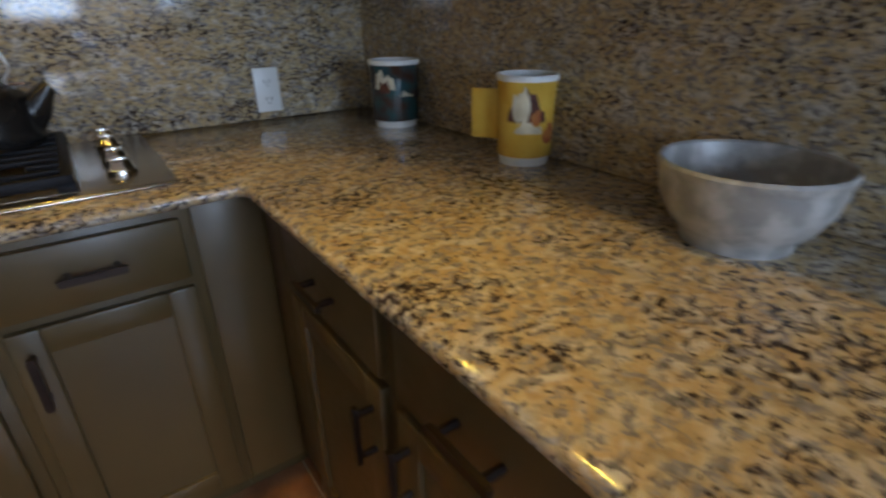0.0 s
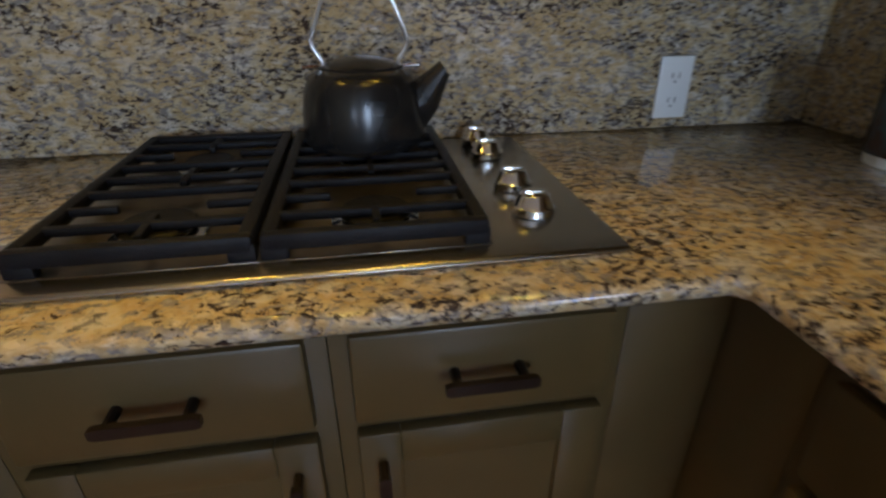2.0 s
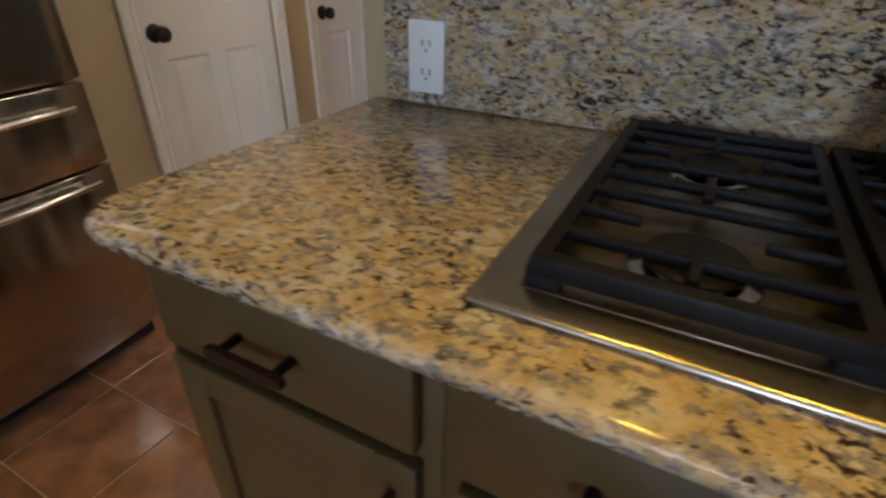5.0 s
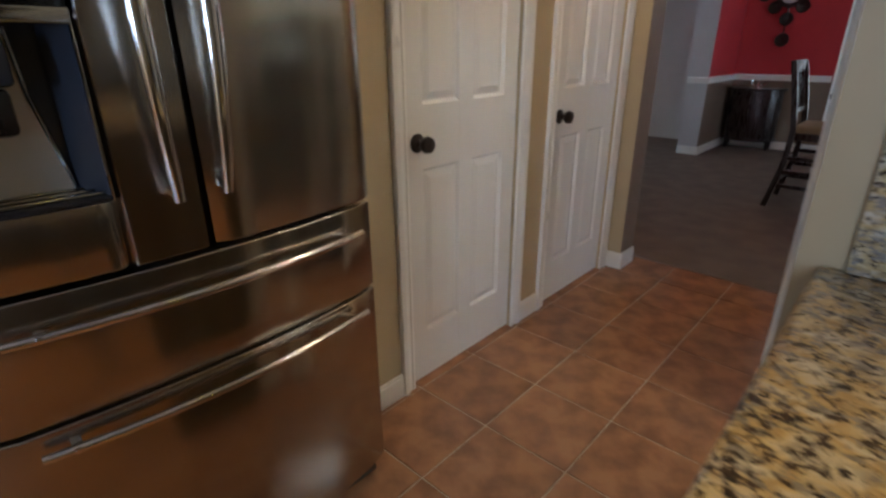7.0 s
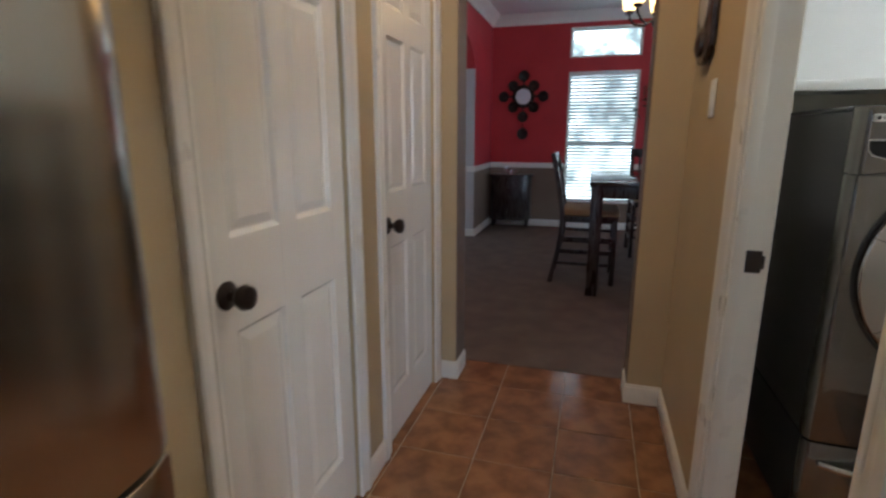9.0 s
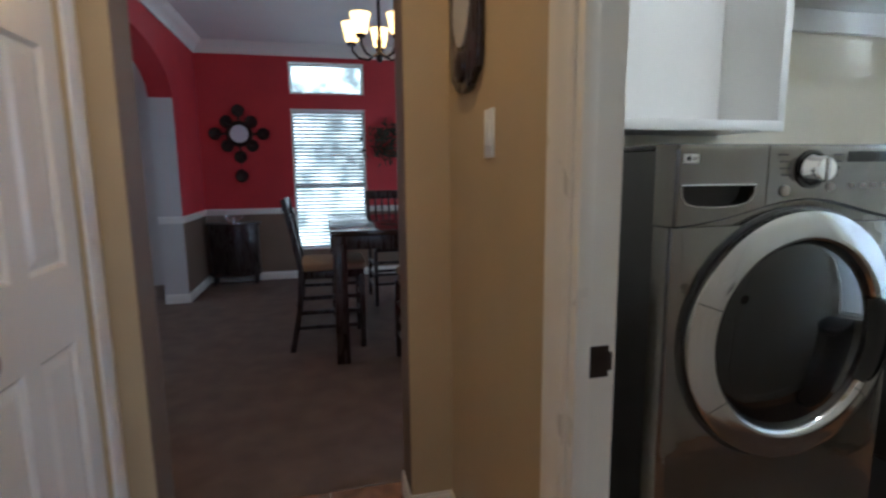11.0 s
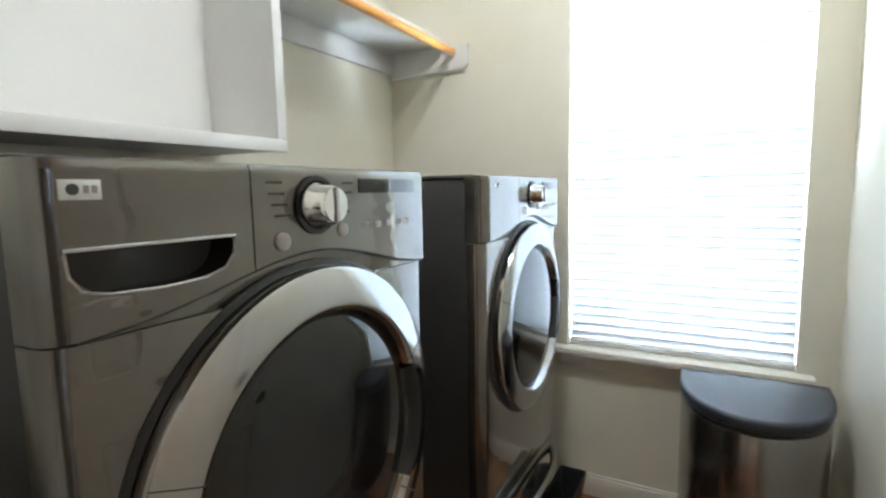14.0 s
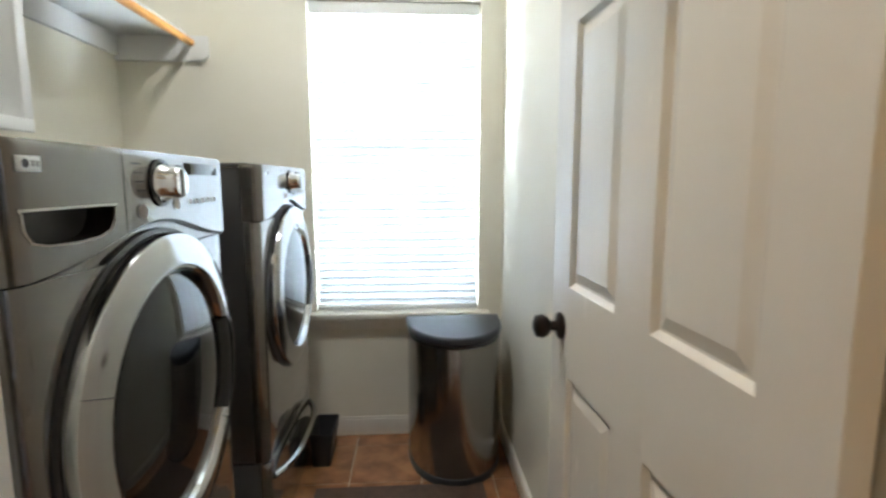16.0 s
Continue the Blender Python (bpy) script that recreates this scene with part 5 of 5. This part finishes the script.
# switch and wall ornament in the hall
t = thing("light_switch", (-0.002, 1.385, 1.376), "white rocker switch plate on the tan wall", "light switch")
part("plate", slab(EAST - 0.008, 1.35, 1.314, EAST - 0.0005, 1.42, 1.438, 0.003), PLATE, t)
part("rocker", slab(EAST - 0.012, 1.369, 1.344, EAST - 0.006, 1.401, 1.41, 0.003), PLATE, t)
t = thing("wall_plaque", (-0.02, 1.575, 1.5), "dark carved wooden plaque with pale centre", "plaque")
ol = [(1.43, 2.06), (1.43, 1.60), (1.44, 1.555)] + [(1.575 - 0.105 * math.cos(math.pi * k / 10), 1.555 - 0.05 * math.sin(math.pi * k / 10)) for k in range(1, 10)] + [(1.71, 1.555), (1.72, 1.60), (1.72, 2.06), (1.575, 2.14)]
part("board", prism(ol, "x", EAST - 0.024, EAST - 0.001, 0.005), DARK_WOOD, t)
part("panel", prism([(1.575 + 0.08 * math.cos(2 * math.pi * k / 16), 1.74 + 0.11 * math.sin(2 * math.pi * k / 16)) for k in range(16)], "x", EAST - 0.03, EAST - 0.0245, 0.001), GREY_WALL, t, "pale oval panel")
part("boss", lathe([(0.045, EAST - 0.024), (0.042, EAST - 0.038), (0.02, EAST - 0.046), (0, EAST - 0.047)], (0, 1.575, 1.575), "x", 20), DARK_WOOD, t, "rounded dark boss")


# ---- dining room ----
SEAT = material("beige_seat_cloth", (0.42, 0.31, 0.20), 0.85, second=(0.36, 0.26, 0.165), scale=20, bump=0.4, bump_scale=400)


def dining_chair(place, turn, name="dining_chair"):
    """A counter-height chair facing +x before it is turned."""
    t = thing(name, (0, 0, 0), "dark espresso counter-height chair with beige seat", "chair", "chairs round the table")
    w, d, sh, bh = 0.22, 0.23, 0.60, 1.10
    for s in (-1, 1):
        part("leg", slab(d - 0.04, s * w - 0.018, 0, d, s * w + 0.018, sh - 0.05, 0.004), DARK_WOOD, t)
        b = bmesh.new()
        pts = [(-d - 0.07, 0.0), (-d + 0.0, 0.35), (-d + 0.012, 0.6), (-d - 0.03, 0.85), (-d - 0.085, bh)]
        rows = [[b.verts.new((x + dx, s * w + dy, z)) for dx, dy in ((-0.019, -0.018), (0.019, -0.018), (0.019, 0.018), (-0.019, 0.018))] for x, z in pts]
        for p, q in zip(rows, rows[1:]):
            for k in range(4):
                b.faces.new((p[k], p[(k + 1) % 4], q[(k + 1) % 4], q[k]))
        b.faces.new(rows[0])
        b.faces.new(rows[-1])
        bmesh.ops.recalc_face_normals(b, faces=b.faces)
        part("back_leg", b, DARK_WOOD, t)
    part("seat_frame", slab(-d, -w, sh - 0.07, d, w, sh - 0.015, 0.006), DARK_WOOD, t)
    part("seat", slab(-d + 0.01, -w - 0.005, sh - 0.015, d + 0.015, w + 0.005, sh + 0.04, 0.02, 3), SEAT, t, "padded beige seat")
    part("top_rail", slab(-d - 0.095, -w - 0.01, bh - 0.085, -d - 0.068, w + 0.01, bh + 0.005, 0.008), DARK_WOOD, t)
    part("back_rail", slab(-d - 0.03, -w, 0.72, -d - 0.01, w, 0.76, 0.005), DARK_WOOD, t)
    for k in range(5):
        y = -0.14 + 0.07 * k
        part("slat", tube([(-d - 0.018, y, 0.745), (-d - 0.045, y, 0.9), (-d - 0.08, y, bh - 0.07)], 0.012, 8), DARK_WOOD, t)
    for z in (0.16, 0.27, 0.38):
        for s in (-1, 1):
            part("stretcher", slab(-d - 0.02, s * w - 0.009, z, d - 0.02, s * w + 0.009, z + 0.028, 0.004), DARK_WOOD, t)
    for z in (0.2, 0.33):
        part("stretcher", slab(d - 0.03, -w, z, d - 0.012, w, z + 0.028, 0.004), DARK_WOOD, t)
        part("stretcher", slab(-d - 0.03, -w, z, -d - 0.012, w, z + 0.028, 0.004), DARK_WOOD, t)
    t.matrix_basis = Matrix.Translation(place) @ Matrix.Rotation(radians(turn), 4, "Z")
    return t


chair = dining_chair((-0.36, 4.02, 0.003), 0)
for x, y, a in ((0.30, 3.32, 92), (0.28, 5.15, -88), (0.95, 3.95, 178), (0.95, 4.55, 182)):
    copy_thing(chair, Matrix.Translation((x, y, 0.003)) @ Matrix.Rotation(radians(a), 4, "Z"))

t = thing("dining_table", (0.25, 4.15, 0.003), "dark espresso counter-height dining table", "table")
X0, X1, Y0, Y1 = -0.37, 0.80, 3.44, 4.80
part("tabletop", slab(X0, Y0, 0.875, X1, Y1, 0.91, 0.006), material("polished_table_top", (0.045, 0.028, 0.022), 0.12, second=(0.03, 0.018, 0.015), scale=8, stretch=(1, 0.1, 1)), t)
for x in (X0 + 0.06, X1 - 0.06):
    for y in (Y0 + 0.06, Y1 - 0.06):
        part("leg", slab(x - 0.045, y - 0.045, 0.003, x + 0.045, y + 0.045, 0.875, 0.006), DARK_WOOD, t)
for y in (Y0 + 0.06, Y1 - 0.06):
    part("apron", slab(X0 + 0.105, y - 0.012, 0.78, X1 - 0.105, y + 0.012, 0.875, 0.002), DARK_WOOD, t)
for x in (X0 + 0.06, X1 - 0.06):
    part("apron", slab(x - 0.012, Y0 + 0.105, 0.78, x + 0.012, Y1 - 0.105, 0.875, 0.002), DARK_WOOD, t)


def console():
    """A bow-front corner console with short legs."""
    t = thing("console_cabinet", (-1.45, 6.3, 0.002), "dark bow-front console cabinet against the wall", "cabinet")
    cx, yb = -1.44, 6.565

    def bow(w, d):
        return [(cx - w, yb)] + [(cx - w * math.cos(math.pi * k / 12), yb - 0.12 - d * math.sin(math.pi * k / 12)) for k in range(13)] + [(cx + w, yb)]

    part("body", prism(bow(0.27, 0.17), "z", 0.14, 0.70, 0.004), DARK_WOOD, t)
    part("top", prism(bow(0.30, 0.20), "z", 0.70, 0.728, 0.006), DARK_WOOD, t)
    part("base_moulding", prism(bow(0.285, 0.185), "z", 0.11, 0.14, 0.006), DARK_WOOD, t)
    for s in (-1, 1):
        part("door", prism([(cx + s * (0.01 + 0.24 * k / 6), yb - 0.128 - 0.172 * math.sin(math.acos(min(1, (0.01 + 0.24 * k / 6) / 0.275)))) for k in range(7)] + [(cx + s * 0.24, yb - 0.13), (cx + s * 0.01, yb - 0.13)], "z", 0.20, 0.64, 0.003), DARK_WOOD, t)
        for y in (yb - 0.03, yb - 0.16):
            part("leg", lathe([(0.014, 0.002), (0.022, 0.05), (0.018, 0.09), (0.028, 0.112)], (cx + s * 0.23, y, 0), steps=14), DARK_WOOD, t)


console()
t = thing("candle_stand", (-1.42, 6.36, 0.728), "small silver candle stand on the console", "candle holder")
part("base", lathe([(0.10, 0.728), (0.10, 0.734), (0.02, 0.742), (0.012, 0.80), (0, 0.80)], (-1.42, 6.36, 0), steps=24), CHROME, t)
for k in range(5):
    a = 2 * math.pi * k / 5
    part("arm", tube([(-1.42, 6.36, 0.77), (-1.42 + 0.05 * math.cos(a), 6.36 + 0.05 * math.sin(a), 0.76), (-1.42 + 0.095 * math.cos(a), 6.36 + 0.095 * math.sin(a), 0.79), (-1.42 + 0.1 * math.cos(a), 6.36 + 0.1 * math.sin(a), 0.82)], 0.006, 8), CHROME, t)


def medallion(cx, cz):
    """A round mirror with eight dark leaf discs and a pendant disc."""
    y = DY - 0.02
    t = thing("wall_medallion", (cx, DY - 0.01, cz), "dark metal wall medallion with small round mirror", "wall decor")
    part("frame", lathe([(0.15, y), (0.15, y - 0.012), (0.125, y - 0.02), (0.102, y - 0.012), (0.102, y)], (cx, 0, cz), "y", 36), BRONZE, t)
    # Pale, non-metal colour stands in for the mirror's bright reflection
    part("mirror", lathe([(0.104, y - 0.006), (0.104, y - 0.01), (0, y - 0.011)], (cx, 0, cz), "y", 36), material("pale_mirror_reflection", (0.66, 0.69, 0.72), 0.25, second=(0.60, 0.63, 0.66)), t, "small round mirror with its bright reflection as pale colour")
    for k in range(8):
        a = math.pi / 4 * k
        r = 0.265 if k % 2 == 0 else 0.195
        px, pz = cx + r * math.cos(a), cz + r * math.sin(a)
        b = lathe([(0.0, y - 0.004), (0.04, y - 0.006), (0.066, y - 0.018), (0.072, y - 0.01), (0.07, y - 0.001), (0, y)], (px, 0, pz), "y", 20)
        part("leaf", b, BRONZE, t)
        part("stem", tube([(cx + 0.15 * math.cos(a), y - 0.006, cz + 0.15 * math.sin(a)), (px, y - 0.006, pz)], 0.012, 6), BRONZE, t)
    part("pendant", lathe([(0.0, y - 0.004), (0.045, y - 0.008), (0.07, y - 0.02), (0.075, y - 0.01), (0.073, y - 0.001), (0, y)], (cx, 0, cz - 0.49), "y", 20), BRONZE, t)
    part("pendant_link", tube([(cx, y - 0.006, cz - 0.30), (cx, y - 0.006, cz - 0.42)], 0.007, 6), BRONZE, t)


medallion(-1.319, 1.757)
LEAF = material("dark_dried_leaf", (0.03, 0.045, 0.02), 0.7, second=(0.06, 0.035, 0.02), scale=25)
t = thing("wall_wreath", (0.47, DY - 0.05, 1.6), "dark leafy wreath on the red wall", "wreath")
rng = random.Random(5)
b = bmesh.new()
for k in range(220):
    a, r = rng.uniform(0, 2 * math.pi), rng.gauss(0.17, 0.065)
    c = Vector((0.47 + r * math.cos(a) * 1.25, DY - 0.03 - rng.uniform(0, 0.07), 1.66 + r * math.sin(a)))
    d = Vector((rng.uniform(-1, 1), rng.uniform(-0.5, 0.2), rng.uniform(-1, 1))).normalized() * rng.uniform(0.03, 0.07)
    n = d.cross(Vector((rng.uniform(-1, 1), 1, rng.uniform(-1, 1)))).normalized() * 0.014
    b.faces.new([b.verts.new(p) for p in (c - d, c + n, c + d, c - n)])
part("leaves", b, LEAF, t, "", 0)
part("ring", tube([(0.47 + 0.2 * math.cos(2 * math.pi * k / 24), DY - 0.03, 1.66 + 0.165 * math.sin(2 * math.pi * k / 24)) for k in range(25)], 0.012, 6), BRONZE, t)


def chandelier(cx, cy, z):
    t = thing("chandelier", (cx, cy, z), "bronze five-arm chandelier with lit amber glass shades", "chandelier")
    part("stem", lathe([(0.0, z - 0.10), (0.022, z - 0.085), (0.03, z - 0.05), (0.014, z - 0.02), (0.02, z + 0.04), (0.011, z + 0.08), (0.011, z + 0.36), (0.02, z + 0.37), (0.007, z + 0.4), (0.007, DH - 0.03), (0.06, DH - 0.025), (0.062, DH - 0.001)], (cx, cy, 0), steps=20), BRONZE, t)
    shade_mat = emitter("lit_amber_glass", (1.0, 0.66, 0.27), 4.0)
    for k in range(5):
        a = 2 * math.pi * (k + 0.15) / 5
        c, s = math.cos(a), math.sin(a)
        pts = [(cx + r * c, cy + r * s, z + h) for r, h in ((0.02, -0.04), (0.08, -0.075), (0.15, -0.06), (0.195, -0.01), (0.20, 0.03))]
        arm = part("arm", tube(pts, 0.009, 8), BRONZE, t)
        part("cup", lathe([(0.0, z + 0.02), (0.03, z + 0.025), (0.034, z + 0.045), (0.02, z + 0.045)], (cx + 0.2 * c, cy + 0.2 * s, 0), steps=16), BRONZE, arm)
        part("shade", lathe([(0.03, z + 0.045), (0.045, z + 0.06), (0.052, z + 0.10), (0.06, z + 0.15), (0.068, z + 0.175), (0.064, z + 0.175), (0.048, z + 0.10), (0.026, z + 0.05)], (cx + 0.2 * c, cy + 0.2 * s, 0), steps=24), shade_mat, arm, "lit amber glass shade")


chandelier(0.02, 3.75, 2.13)


# ---- outdoors beyond the windows ----
def foliage_backdrop():
    m = bpy.data.materials.new("bright_garden_distance")
    m.use_nodes = True
    nt = m.node_tree
    b = nt.nodes["Principled BSDF"]
    b.inputs["Base Color"].default_value = (0, 0, 0, 1)
    b.inputs["Roughness"].default_value = 1
    tc = nt.nodes.new("ShaderNodeTexCoord")
    n = nt.nodes.new("ShaderNodeTexNoise")
    n.inputs["Scale"].default_value, n.inputs["Detail"].default_value = 2.4, 8
    nt.links.new(tc.outputs["Object"], n.inputs["Vector"])
    r = nt.nodes.new("ShaderNodeValToRGB")
    e = r.color_ramp.elements
    e[0].position, e[0].color = 0.36, (0.13, 0.17, 0.18, 1)
    e[1].position, e[1].color = 0.60, (0.80, 0.93, 1.0, 1)
    mid = e.new(0.50)
    mid.color = (0.42, 0.52, 0.52, 1)
    nt.links.new(n.outputs[0], r.inputs[0])
    nt.links.new(r.outputs[0], b.inputs["Emission Color"])
    b.inputs["Emission Strength"].default_value = 4.0
    return m


ob = setting("backdrop_garden", slab(-6, 11.0, -1, 6, 11.02, 6), foliage_backdrop(), "bright garden distance seen through the window", "backdrop", 0)
setting("ground", slab(-40, -40, -0.35, 40, 40, -0.2), material("lawn_ground", (0.09, 0.12, 0.045), 0.95, second=(0.06, 0.085, 0.03), scale=3, bump=0.6), "grass ground outside the house", "ground")

# ---- floor tiles ----
nt = TILE.node_tree
info = nt.nodes.new("ShaderNodeObjectInfo")
hsv = nt.nodes.new("ShaderNodeHueSaturation")
mr = nt.nodes.new("ShaderNodeMapRange")
mr.inputs["To Min"].default_value, mr.inputs["To Max"].default_value = 0.92, 1.06
nt.links.new(info.outputs["Random"], mr.inputs[0])
nt.links.new(mr.outputs[0], hsv.inputs["Value"])
src = nt.nodes["Principled BSDF"].inputs["Base Color"].links[0].from_socket
nt.links.new(src, hsv.inputs["Color"])
nt.links.new(hsv.outputs[0], nt.nodes["Principled BSDF"].inputs["Base Color"])
floor = bpy.data.objects["floor"]
P = 0.31
b = slab(-P / 2 + 0.0022, -P / 2 + 0.0022, -0.006, P / 2 - 0.0022, P / 2 - 0.0022, 0.0, 0.0015, 1)
tile_mesh = bpy.data.meshes.new("tile")
b.to_mesh(tile_mesh)
b.free()
tile_mesh.materials.append(TILE)
rest = bmesh.new()
for i in range(-5, 11):
    for j in range(-18, 9):
        x, y = -0.735 + P * (i + 0.5), -0.37 + P * (j + 0.5)
        if not (-1.95 < x < 2.35 and -5.6 < y < 2.06):
            continue
        if y + P / 2 > 2.06:
            box(rest, x - P / 2 + 0.0022, y - P / 2 + 0.0022, -0.006, x + P / 2 - 0.0022, 2.056, 0.0)
        elif y > -2.2:
            ob = new("tile", tile_mesh)
            ob.parent = floor
            ob.location = (x, y, 0)
            ob.rotation_euler = (0, 0, math.pi / 2 * ((i * 7 + j * 3) % 4))
        else:
            box(rest, x - P / 2 + 0.0022, y - P / 2 + 0.0022, -0.006, x + P / 2 - 0.0022, y + P / 2 - 0.0022, 0.0)
tagged(part("tile_field", rest, TILE, floor), "", "", "", "stuff")
